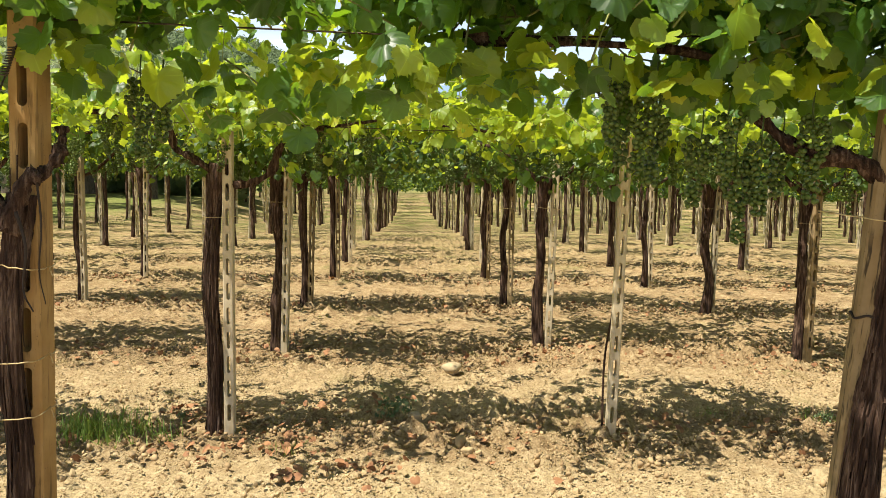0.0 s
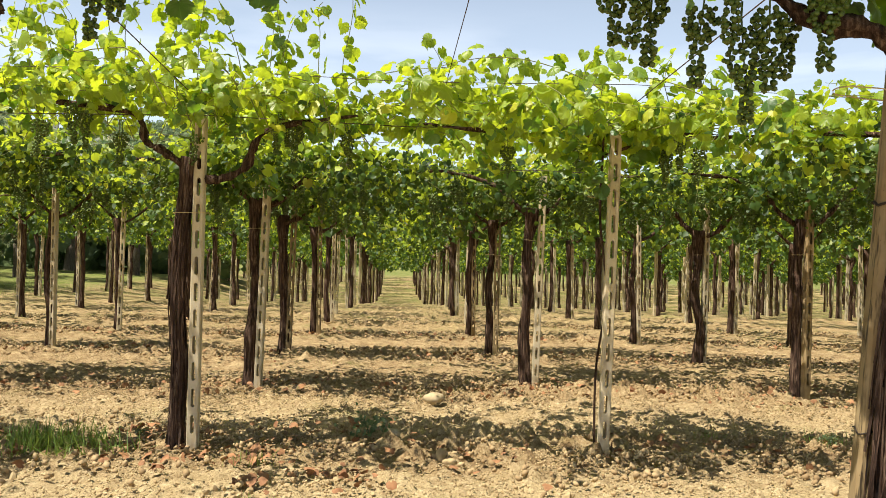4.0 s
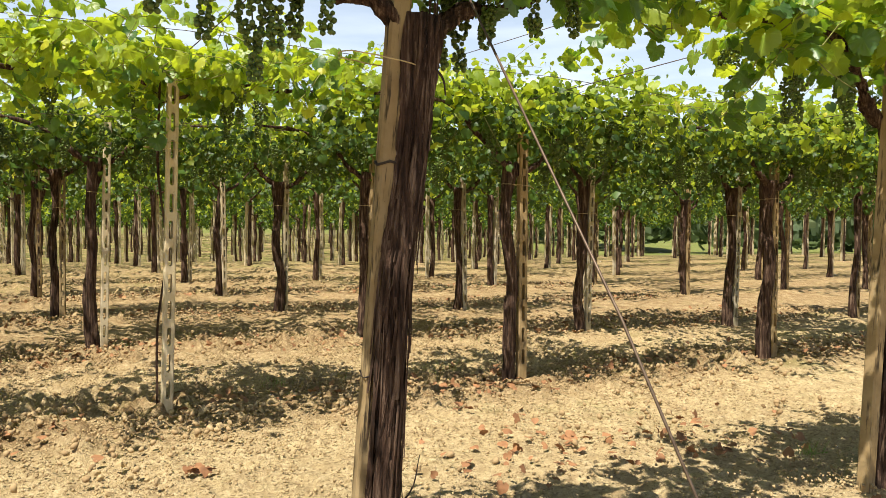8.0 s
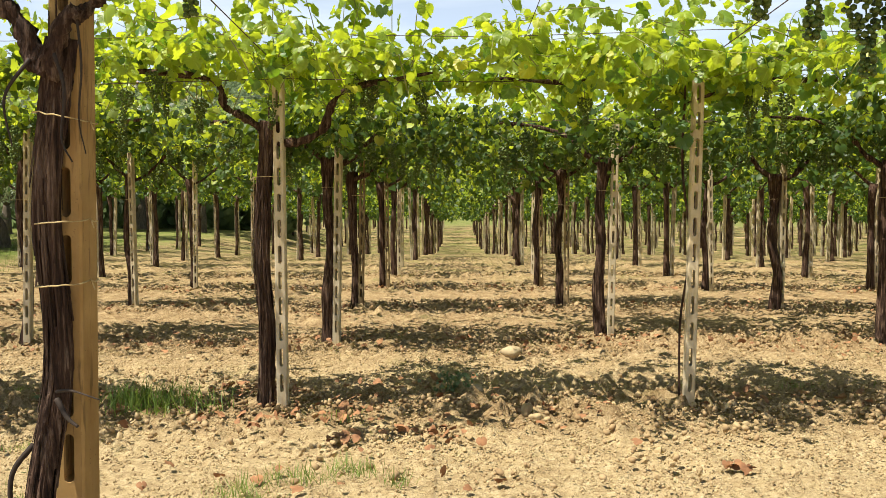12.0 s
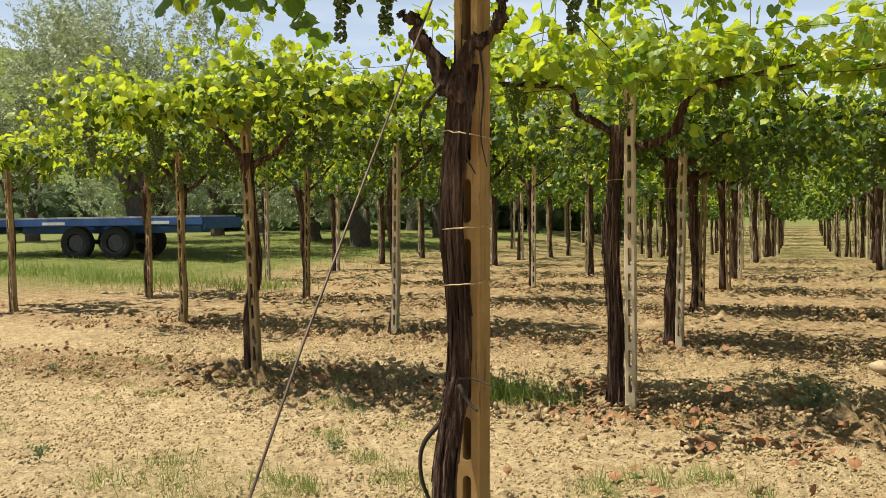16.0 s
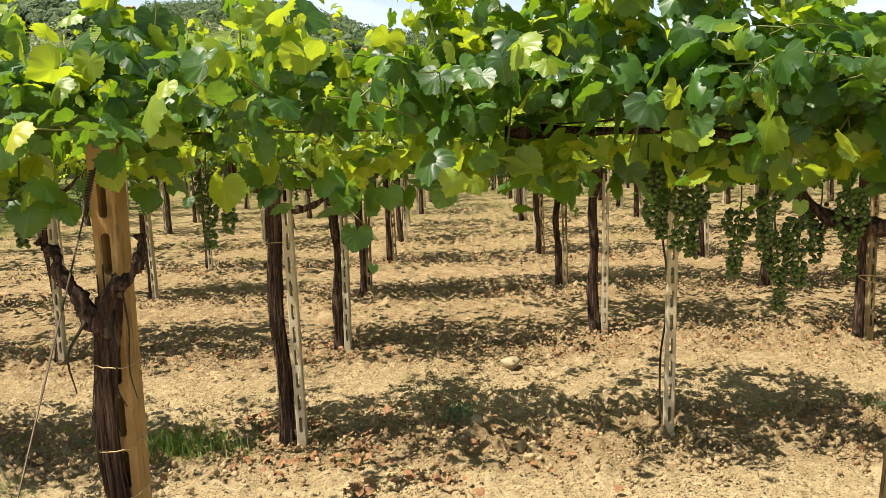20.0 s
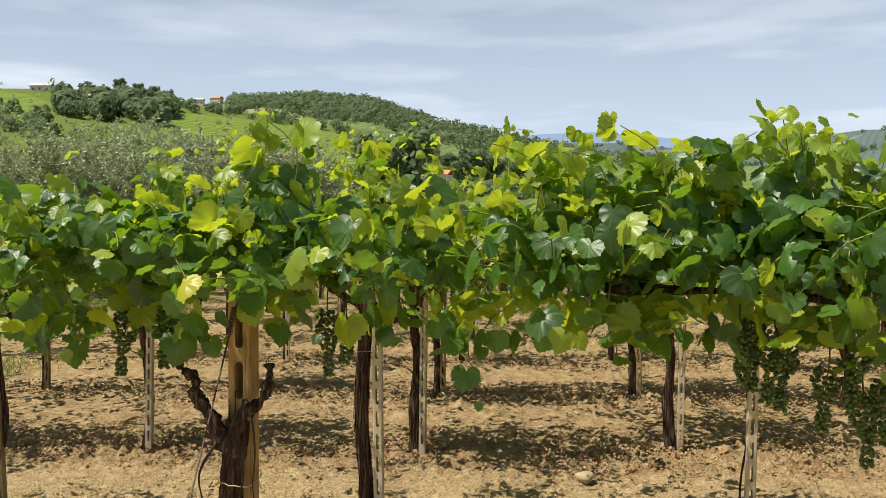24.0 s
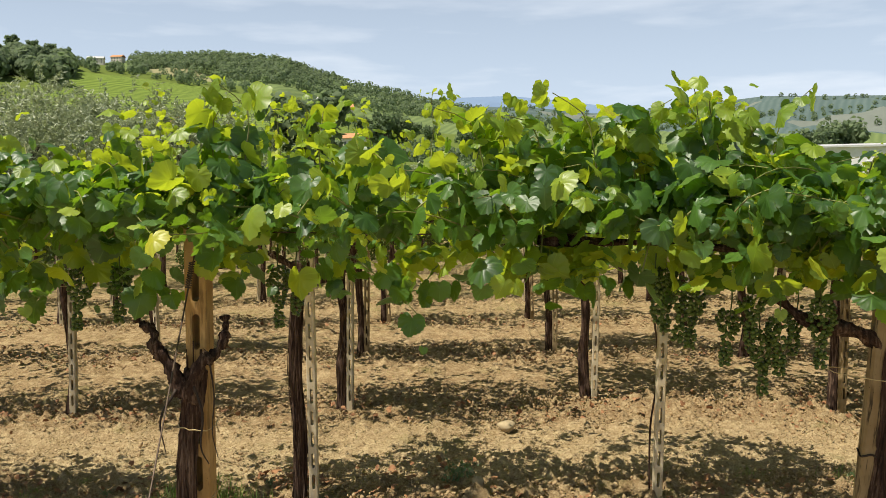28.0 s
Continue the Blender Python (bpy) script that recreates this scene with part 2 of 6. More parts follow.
def concrete_material(name, a, b, c, streaks=0.25):
    k = Nodes(name)
    p = k.coords(1.0)
    f = k.noise(p, 9, 5)
    g = k.noise(k.coords((1, 1, 0.25)), 14, 4)
    col = k.ramp(f, [(0.3, a), (0.7, b)])
    col = k.mix(k.ramp(g, [(0.5, (0, 0, 0)), (0.72, (0.6, 0.6, 0.6))]), col, c)
    pits = k.add("ShaderNodeTexVoronoi", Scale=95.0)
    k.link(p, pits.inputs["Vector"])
    pit = k.ramp(pits.outputs["Distance"], [(0.10, (1, 1, 1)), (0.2, (0, 0, 0))])
    mask = k.ramp(k.noise(p, 30, 2), [(0.52, (0, 0, 0)), (0.6, (0.8, 0.8, 0.8))])
    pit = k.mix(1.0, pit, mask, "MULTIPLY")
    col = k.mix(pit, col, (0.10, 0.065, 0.035))
    run = k.noise(k.coords((1.0, 1.0, 0.10)), 34, 4, 0.7)
    where = k.ramp(k.noise(p, 3.2, 3), [(0.42, (0, 0, 0)), (0.52, (streaks,) * 3)])
    run = k.mix(1.0, k.ramp(run, [(0.53, (0, 0, 0)), (0.60, (1, 1, 1))]), where, "MULTIPLY")
    col = k.mix(run, col, (0.035, 0.026, 0.016))
    tone = k.add("ShaderNodeObjectInfo").outputs["Random"]
    col = k.mix(1.0, col, k.ramp(tone, [(0, (0.78, 0.78, 0.8)), (1, (1.08, 1.04, 1.0))]), "MULTIPLY")
    k.bump(k.mix(0.6, f, k.noise(p, 70, 4)), 0.5, 0.004)
    return k.set(col, 0.88, 0, 0.25)


def bark_material(name, a, b, c):
    k = Nodes(name)
    st = k.noise(k.coords((1, 1, 0.07)), 62, 5, 0.65)
    pl = k.noise(k.coords((1, 1, 0.3)), 7, 4)
    col = k.ramp(st, [(0.36, a), (0.52, b), (0.68, c)])
    col = k.mix(k.ramp(pl, [(0.45, (0, 0, 0)), (0.75, (0.5, 0.5, 0.5))]), col, b)
    k.bump(st, 1.0, 0.03)
    return k.set(col, 0.9, 0, 0.2)


M_SOIL = soil_material()
M_CLOD = simple("dry_clod", (0.24, 0.165, 0.08), (0.50, 0.38, 0.205), 6, 0.95, 0, 0.8, 0.012)
M_CLOD_RED = simple("tilled_clod", (0.22, 0.14, 0.065), (0.46, 0.335, 0.18), 3, 0.95, 0, 0.8, 0.012)
M_STONE = simple("pale_stone", (0.30, 0.23, 0.13), (0.46, 0.365, 0.22), 22, 0.9, 0, 0.6, 0.006)
M_CONC = concrete_material("weathered_concrete", (0.24, 0.17, 0.08), (0.40, 0.305, 0.165), (0.22, 0.135, 0.05), 0.9)
M_CONC_OCHRE = concrete_material("ochre_concrete", (0.30, 0.185, 0.068), (0.42, 0.28, 0.115), (0.24, 0.13, 0.04), 0.5)
M_CONC_GREY = concrete_material("grey_concrete", (0.45, 0.385, 0.255), (0.60, 0.53, 0.385), (0.42, 0.29, 0.14))
M_BARK = bark_material("vine_bark", (0.012, 0.007, 0.005), (0.075, 0.042, 0.028), (0.25, 0.17, 0.12))
M_OLIVE_BARK = bark_material("olive_bark", (0.05, 0.04, 0.03), (0.13, 0.105, 0.08), (0.22, 0.18, 0.14))
M_CANE = simple("green_brown_cane", (0.14, 0.13, 0.04), (0.24, 0.26, 0.07), 15, 0.6)
# leaf age and canopy light in one colour: sunlit pale, shaded dark
OLD_SHADED = ((0.015, 0.048, 0.010), (0.066, 0.155, 0.022), (0.26, 0.32, 0.03), (0.31, 0.54, 0.02))
YOUNG_LIT = ((0.095, 0.180, 0.016), (0.27, 0.36, 0.030), (0.48, 0.46, 0.04), (0.60, 0.71, 0.03))
M_LEAF = leaf_material("vine_leaf", *OLD_SHADED, 0.44, 0.28)
M_LEAF_ONE = leaf_material("vine_leaf_single", *OLD_SHADED, 0.44, 0.28, per_object=True)
M_LEAF_YOUNG_LIT = leaf_material("young_vine_leaf", *YOUNG_LIT, 0.45, 0.42)
M_LEAF_ONE_YOUNG_LIT = leaf_material("lit_young_vine_leaf_single", *YOUNG_LIT, 0.45, 0.42, per_object=True)
# base colours carry canopy shade and sun: near-black low leaves, bright top ones
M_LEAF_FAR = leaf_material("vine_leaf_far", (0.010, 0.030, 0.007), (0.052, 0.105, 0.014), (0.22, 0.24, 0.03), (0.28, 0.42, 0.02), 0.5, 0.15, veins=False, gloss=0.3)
M_LEAF_FAR_YOUNG_LIT = leaf_material("lit_young_vine_leaf_far", (0.12, 0.20, 0.018), (0.31, 0.385, 0.032), (0.58, 0.52, 0.05), (0.60, 0.71, 0.04), 0.5, 0.40, veins=False, gloss=0.35)
M_OLIVE = leaf_material("olive_leaf", (0.15, 0.185, 0.085), (0.40, 0.44, 0.27), (0.62, 0.64, 0.50), (0.36, 0.42, 0.18), 0.5, 0.28, veins=False)
M_WOOD_LEAF = leaf_material("wood_foliage", (0.075, 0.115, 0.058), (0.17, 0.22, 0.11), (0.22, 0.26, 0.13), (0.22, 0.30, 0.13), 0.9, 0.4, veins=False, patches=0.11, spots=0.95)
M_GRASS = leaf_material("grass_blade", (0.075, 0.145, 0.018), (0.18, 0.27, 0.04), (0.38, 0.33, 0.12), (0.30, 0.38, 0.06), 0.6, 0.3, veins=False)
M_WEED = leaf_material("weed_leaf", (0.10, 0.15, 0.06), (0.18, 0.24, 0.10), (0.2, 0.2, 0.1), (0.15, 0.2, 0.06), 0.6, 0.25, veins=False)
M_DRY = simple("dry_red_leaf", (0.15, 0.065, 0.028), (0.38, 0.19, 0.085), 14, 0.8)
M_GRAPE = simple("green_grape", (0.05, 0.085, 0.013), (0.10, 0.14, 0.024), 40, 0.42, spec=0.35)
M_WIRE = simple("rusty_wire", (0.05, 0.035, 0.025), (0.12, 0.09, 0.065), 30, 0.6, 0.6)
M_CABLE = simple("galvanised_cable", (0.085, 0.058, 0.04), (0.17, 0.12, 0.085), 30, 0.55, 0.5)
M_TIE = simple("straw_tie", (0.42, 0.31, 0.14), (0.58, 0.45, 0.22), 40, 0.7)
M_TWIG = simple("dead_twig", (0.02, 0.013, 0.009), (0.05, 0.034, 0.024), 30, 0.85)


# ---------------------------------------------------------------- mesh tools
def mesh_of(name, verts, faces, mat, smooth=False, uv=None):
    me = bpy.data.meshes.new(name)
    me.from_pydata(np.asarray(verts, float).tolist(), [], faces.tolist() if isinstance(faces, np.ndarray) else faces)
    if uv is not None:
        lay = me.uv_layers.new(name="UVMap")
        idx = np.empty(len(me.loops), dtype=np.int32)
        me.loops.foreach_get("vertex_index", idx)
        lay.data.foreach_set("uv", np.asarray(uv, np.float32)[idx].ravel())
    if smooth:
        me.polygons.foreach_set("use_smooth", np.ones(len(me.polygons), bool))
    me.materials.append(mat)
    me.update()
    return me


def part(name, data, mat, parent=None, label=""):
    """Links a bmesh or a mesh as one object under a thing or under a part."""
    if isinstance(data, bmesh.types.BMesh):
        me = bpy.data.meshes.new(name)
        data.to_mesh(me)
        data.free()
        me.materials.append(mat)
    else:
        me = data
    ob = new(name, me)
    ob.parent = parent
    if label:
        tagged(ob, label)
    return ob


class Soup:
    """Collects verts, faces and uv of many small pieces for one mesh."""

    def __init__(self):
        self.v, self.f, self.uv, self.n = [], [], [], 0

    def put(self, v, f, uv=None):
        v = np.asarray(v, float)
        self.v.append(v)
        self.f += [tuple(i + self.n for i in q) for q in f]
        self.uv.append(np.zeros((len(v), 2)) if uv is None else uv)
        self.n += len(v)

    def mesh(self, name, mat, smooth=False):
        return mesh_of(name, np.concatenate(self.v), self.f, mat, smooth, np.concatenate(self.uv))


def tube(path, radii, sides, rng=None, rough=0.0, ridges=0, phase=0.0, cap=True):
    """A tube along a path; ridges and rough shape it like old bark."""
    path = np.asarray(path, float)
    n = len(path)
    tang = np.gradient(path, axis=0)
    tang /= np.linalg.norm(tang, axis=1)[:, None] + 1e-9
    ref = np.array([0.13, 0.99, 0.05])
    u = np.cross(tang, ref)
    bad = np.linalg.norm(u, axis=1) < 0.2
    u[bad] = np.cross(tang[bad], [1, 0, 0.1])
    u /= np.linalg.norm(u, axis=1)[:, None]
    w = np.cross(tang, u)
    ang = np.linspace(0, 2 * np.pi, sides, endpoint=False)
    r = np.repeat(np.asarray(radii, float)[:, None], sides, 1)
    if ridges:
        z = np.linspace(0, 1, n)[:, None]
        a = ang[None, :]
        tw = phase + 2.2 * z
        r = r * (1 + rough * (np.sin(ridges * a + 3 * tw + 2.0 * np.sin(5 * z + a)) * 0.5
                              + 0.6 * np.sin((ridges + 4) * a - 4 * tw + 1.7 * np.sin(9 * z))
                              + 0.6 * np.sin(2 * a + 6 * z + phase)))
    if rng is not None and rough:
        r = r * (1 + rough * 0.5 * rng.standard_normal(r.shape))
    v = path[:, None, :] + r[..., None] * (np.cos(ang)[None, :, None] * u[:, None, :] + np.sin(ang)[None, :, None] * w[:, None, :])
    v = v.reshape(-1, 3)
    f = []
    for i in range(n - 1):
        for j in range(sides):
            k = (j + 1) % sides
            f.append((i * sides + j, i * sides + k, (i + 1) * sides + k, (i + 1) * sides + j))
    if cap:
        f.append(tuple(range(sides))[::-1])
        f.append(tuple((n - 1) * sides + j for j in range(sides)))
    return v, f


def spline(points, n):
    """A smooth curve through a few points."""
    p = np.asarray(points, float)
    t = np.linspace(0, len(p) - 1, n)
    pp = np.vstack([2 * p[0] - p[1], p, 2 * p[-1] - p[-2]])
    i = np.minimum(t.astype(int), len(p) - 2)
    s = (t - i)[:, None]
    a, b, c, d = pp[i], pp[i + 1], pp[i + 2], pp[i + 3]
    return 0.5 * (2 * b + (c - a) * s + (2 * a - 5 * b + 4 * c - d) * s ** 2 + (3 * b - a - 3 * c + d) * s ** 3)


def scatter(tmpl_v, tmpl_f, tmpl_uv, mats, pos):
    """One template set down many times: mats (n,3,3) scaled rotations, pos (n,3)."""
    n, k = len(pos), len(tmpl_v)
    v = np.einsum("nij,kj->nki", mats, tmpl_v) + pos[:, None, :]
    out_f = []
    for q in tmpl_f:
        out_f.append(np.asarray(q)[None, :] + (np.arange(n) * k)[:, None])
    faces = []
    for a in out_f:
        faces += a.tolist()
    return v.reshape(-1, 3), faces, np.tile(tmpl_uv, (n, 1))


def frames_from(normal, along):
    """Rotation matrices whose z is the normal and whose y lies along the given way."""
    nz = normal / (np.linalg.norm(normal, axis=1)[:, None] + 1e-9)
    y = along - (along * nz).sum(1)[:, None] * nz
    y /= np.linalg.norm(y, axis=1)[:, None] + 1e-9
    x = np.cross(y, nz)
    return np.stack([x, y, nz], axis=2)


# ---------------------------------------------------------------- plan
COLS = {-3: -9.75, -2: -7.0, -1: -4.27, 0: -1.45, 1: 1.03, 2: 3.52, 3: 6.05}
for c in range(4, 15):
    COLS[c] = 6.05 + 2.5 * (c - 3)
ROWS_Y = {1: 3.3, 2: 6.2, 3: 8.65, 4: 11.3, 5: 13.8}
for r in range(6, 28):
    ROWS_Y[r] = 13.8 + 2.45 * (r - 5)
FIRST_COL = {1: 0, 2: -1, 3: -3}
LAST_COL = {1: 4, 2: 5, 3: 7, 4: 9, 5: 10, 6: 11, 7: 12, 8: 13}


def sstep(t):
    t = np.clip(t, 0, 1)
    return t * t * (3 - 2 * t)


def lay(x, y):
    """Height of the land without clods."""
    x, y = np.asarray(x, float), np.asarray(y, float)
    dip = (-1.0 * sstep((y - 19) / 26) + 0.72 * sstep((y - 46) / 24)) * sstep((x + 12) / 6)
    east = -0.014 * np.clip(x - 2.5, 0, 14)
    west = 0.03 * np.clip(-x - 9, 0, 9)
    up = 0.045 * np.clip(y - 72, 0, 4000) * np.exp(-np.clip(y - 72, 0, 4000) / 60)
    return dip + east + west + up


def ground_z(x, y):
    return float(lay(x, y))


# ---------------------------------------------------------------- ground
def fbm(x, y, seed, octaves, freq):
    """Cheap smooth noise by sums of turned waves."""
    g = np.random.default_rng(seed)
    s = np.zeros_like(x)
    amp = 1.0
    for o in range(octaves):
        for _ in range(4):
            a = g.uniform(0, 2 * np.pi)
            f = freq * g.uniform(0.75, 1.3)
            s += amp * np.sin(f * (np.cos(a) * x + np.sin(a) * y) + g.uniform(0, 6.28)
                              + 1.3 * np.sin(0.6 * f * (np.sin(a) * x - np.cos(a) * y) + g.uniform(0, 6.28)))
        amp *= 0.55
        freq *= 2.1
    return s / 4


def clodded(x, y):
    """How far the soil is tilled into clods: strips under the vine rows."""
    m = np.zeros_like(x)
    for r, yy in ROWS_Y.items():
        if r > 1 and r < 9:
            m = np.maximum(m, np.exp(-((y - yy - 0.1) / 0.75) ** 2))
    return m * (0.55 + 0.45 * np.tanh(fbm(x, y, 5, 2, 1.1) * 1.5))


def build_ground():
    def lines(lo, hi, step, far_lo, far_hi, grow):
        a = list(np.arange(lo, hi, step))
        s, p = step, lo
        left = []
        while p > far_lo:
            s = min(s * grow, 260)
            p -= s
            left.append(p)
        s, p = step, a[-1]
        while p < far_hi:
            s = min(s * grow, 260)
            p += s
            a.append(p)
        return np.array(left[::-1] + a)
    xs = lines(-6.4, 5.2, 0.026, -3800, 3800, 1.07)
    ys = lines(3.5, 9.2, 0.026, -1500, 4200, 1.06)
    X, Y = np.meshgrid(xs, ys)
    near = np.exp(-np.clip(np.maximum(np.abs(X) - 12, Y - 22), 0, 200) / 9)
    tilled = clodded(X, Y)
    rough = 0.022 * fbm(X, Y, 2, 4, 2.2) + 0.030 * np.abs(fbm(X, Y, 3, 3, 9.0)) * (0.35 + tilled) + 0.012 * np.abs(fbm(X, Y, 6, 3, 30.0)) * (0.6 + tilled)
    grit = np.random.default_rng(8)

    def grain(width):
        a = grit.standard_normal(X.shape)
        for axis in (0, 1):
            a = sum(np.roll(a, k, axis) for k in range(-width, width + 1)) / math.sqrt(2 * width + 1)
        return a
    crumb = 0.016 * np.clip(grain(1) - 0.2, 0, 2) * (0.7 + tilled) + 0.030 * np.clip(grain(1) - 1.2, 0, 1.2) * (0.5 + 1.3 * tilled) + 0.010 * np.clip(grain(2) - 0.7, 0, 1.2) * (0.4 + 1.4 * tilled)
    lump = np.clip(fbm(X, Y, 4, 3, 17.0) - 0.40, 0, 2) * 0.085 * (0.25 + tilled) + crumb
    Z = lay(X, Y) + (rough + lump - 0.034) * near
    V = np.stack([X, Y, Z], -1).reshape(-1, 3)
    ny, nx = X.shape
    i = np.arange((ny - 1) * (nx - 1))
    r, c = i // (nx - 1), i % (nx - 1)
    a = r * nx + c
    F = np.stack([a, a + 1, a + nx + 1, a + nx], 1)
    ob = new("ground", mesh_of("ground", V, F, M_SOIL, True))
    return tagged(ob, "dry pale clay soil, tilled between the vines", "ground", kind="structure")


build_ground()


# ---------------------------------------------------------------- leaves
HALF_NEAR = [(0.07, -0.20), (0.20, -0.30), (0.33, -0.29), (0.43, -0.22), (0.51, -0.20), (0.53, -0.08), (0.60, 0.02), (0.55, 0.10), (0.60, 0.20), (0.52, 0.27), (0.53, 0.38),
             (0.42, 0.41), (0.42, 0.52), (0.30, 0.53), (0.27, 0.65), (0.16, 0.65), (0.09, 0.75)]
HALF_MID = [(0.16, -0.30), (0.48, -0.18), (0.58, 0.14), (0.44, 0.44), (0.19, 0.64)]
HALF_FAR = [(0.45, 0.14)]


def leaf_template(half, seed, fold=0.22, curl=0.35, wave=0.05, inner=False):
    g = np.random.default_rng(seed)
    ring = [(0.0, -0.06)] + half + [(0.0, 0.80)] + [(-x, y) for x, y in half[::-1]]
    ring = np.array(ring)
    ring = ring * (1 + 0.035 * g.standard_normal(ring.shape))
    pts = np.vstack([[0.0, 0.1], ring])
    if inner:
        pts = np.vstack([pts, ring * 0.55 + [0, 0.03]])
    r2 = (pts ** 2).sum(1)
    turn = np.arctan2(pts[:, 0], pts[:, 1])
    z = -fold * np.abs(pts[:, 0]) * (1 - 0.5 * pts[:, 1]) - curl * r2 + wave * g.standard_normal(len(pts)) + 0.09 * np.sin(3.4 * pts[:, 0] + g.uniform(0, 6)) * np.sin(3.0 * pts[:, 1] + g.uniform(0, 6)) + 0.07 * r2 * np.sin(7 * turn + g.uniform(0, 6))
    z[0] = 0.01
    v = np.column_stack([pts, z])
    n = len(ring)
    if inner:
        f = [(0, 1 + n + i, 1 + n + (i + 1) % n) for i in range(n)] + [(1 + n + i, 1 + i, 1 + (i + 1) % n) for i in range(n)] + [(1 + n + i, 1 + (i + 1) % n, 1 + n + (i + 1) % n) for i in range(n)]
    else:
        f = [(0, 1 + i, 1 + (i + 1) % n) for i in range(n)]
    return v, f, pts.copy()


LEAF_NEAR = [leaf_template(HALF_NEAR, s, fo, cu, 0.012, True) for s, fo, cu in ((1, 0.18, 0.22), (2, 0.06, 0.42), (3, 0.32, 0.12), (4, -0.12, 0.28))]
LEAF_MID = [leaf_template(HALF_MID, s, fo, cu) for s, fo, cu in ((5, 0.25, 0.3), (6, -0.1, 0.4))]
LEAF_FAR = [leaf_template(HALF_FAR, s, 0.2, 0.3) for s in (7, 8)]


def shoots_for(rng, count, reach, tall=(), drop=0, x_lo=-1.25, x_hi=1.25, step=0.075, lift=0.35, z0=2.0, hang=1.0, across=1.0, floor=1.66, wide=0.10):
    """Paths of the year's shoots: they leave the wires, arch over and droop. Vine-local, z above the ground."""
    out = []
    sway = rng.normal(0, 0.22) if wide > 0.2 else 0.0
    wide = wide * rng.uniform(0.7, 1.4) if wide > 0.2 else wide
    for i in range(count):
        x = rng.uniform(x_lo, x_hi) if rng.random() < 0.3 else float(np.clip(rng.normal(0, 0.62), x_lo, x_hi))
        p = np.array([x, sway + rng.normal(0, wide), z0 + rng.uniform(-0.12, 0.12)])
        a = rng.uniform(0, 2 * np.pi)
        d = np.array([0.75 * np.cos(a), across * np.sin(a), rng.uniform(-0.15, 2.1) * lift])
        d /= np.linalg.norm(d)
        n = int(rng.uniform(0.55, 1.1) * reach / step)
        path = [p.copy()]
        droop = rng.uniform(0.05, 0.14) * hang
        for _ in range(n):
            d = d + np.array([rng.normal(0, 0.10), rng.normal(0, 0.10), -droop])
            d /= np.linalg.norm(d)
            p = p + d * step
            p[2] = max(p[2], floor + 0.25 * rng.random())
            path.append(p.copy())
        out.append(np.array(path))
    for i in range(drop):
        p = np.array([rng.uniform(x_lo * 0.8, x_hi * 0.8), rng.normal(0, 0.25), z0 - rng.uniform(0.0, 0.15)])
        d = np.array([rng.normal(0, 0.5), rng.normal(0, 0.5), -0.6])
        d /= np.linalg.norm(d)
        path = [p.copy()]
        for _ in range(int(0.42 / step) + 1):
            d = d + np.array([rng.normal(0, 0.15), rng.normal(0, 0.15), -0.05])
            d /= np.linalg.norm(d)
            p = p + d * step
            p[2] = max(p[2], 1.55 + 0.15 * rng.random())
            path.append(p.copy())
        out.append(np.array(path))
    for tx, ty, th in tall:
        p = np.array([tx, ty, z0 + 0.1])
        d = np.array([rng.normal(0, 0.15), rng.normal(0, 0.15), 1.0])
        path = [p.copy()]
        while p[2] < th - 0.14 and len(path) < 40:
            d = d + np.array([rng.normal(0, 0.10), rng.normal(0, 0.10), 0.05])
            d /= np.linalg.norm(d)
            p = p + d * step
            path.append(p.copy())
        for _ in range(3):
            d = d + np.array([rng.normal(0, 0.3), rng.normal(0, 0.3), -0.5])
            d /= np.linalg.norm(d)
            p = p + d * step
            path.append(p.copy())
        out.append(np.array(path))
    return out


def leaves_on(rng, shoots, size, per_node=1.0, fresh=2.05):
    """Places of leaves along the shoots: position, rotation with size, and which take the pale colour of young, sunlit
    top leaves.
    """
    pos, nor, tip, sz, young = [], [], [], [], []
    for path in shoots:
        for i, p in enumerate(path[1:], 1):
            for _ in range(int(per_node) + (rng.random() < per_node % 1)):
                away = rng.normal(0, 1, 3)
                away[2] *= 0.5
                away /= np.linalg.norm(away)
                q = p + away * rng.uniform(0.03, 0.11)
                end = i / len(path)
                pos.append(q)
                # mostly by height: upper leaves coloured pale as sunlit, lower ones dark as shaded
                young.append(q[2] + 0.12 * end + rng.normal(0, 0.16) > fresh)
                nor.append(np.array([0, 0, 0.6]) + 0.75 * away + rng.normal(0, 0.6, 3))
                tip.append(away * 0.8 + np.array([0, 0, -0.75]))
                sz.append(size * rng.uniform(0.5, 1.3) * (1.0 - 0.55 * max(0, end - 0.6) / 0.4))
    m = frames_from(np.array(nor), np.array(tip)) * np.array(sz)[:, None, None]
    return np.array(pos), m, np.array(young)


def foliage_mesh(name, pos, mats, templates, mat, young=None, mat_young_lit=None):
    soup_v, soup_f, soup_uv, n, index = [], [], [], 0, []
    k = len(templates)
    for t, (tv, tf, tuv) in enumerate(templates):
        v, f, uv = scatter(tv, tf, tuv, mats[t::k], pos[t::k])
        soup_v.append(v)
        soup_f += (np.asarray(f) + n).tolist()
        soup_uv.append(uv)
        n += len(v)
        if young is not None:
            index.append(np.tile(young[t::k], len(tf)))
    me = mesh_of(name, np.concatenate(soup_v), soup_f, mat, True, np.concatenate(soup_uv))
    if young is not None:
        me.materials.append(mat_young_lit)
        me.polygons.foreach_set("material_index", np.concatenate(index).astype(np.int32))
    return me


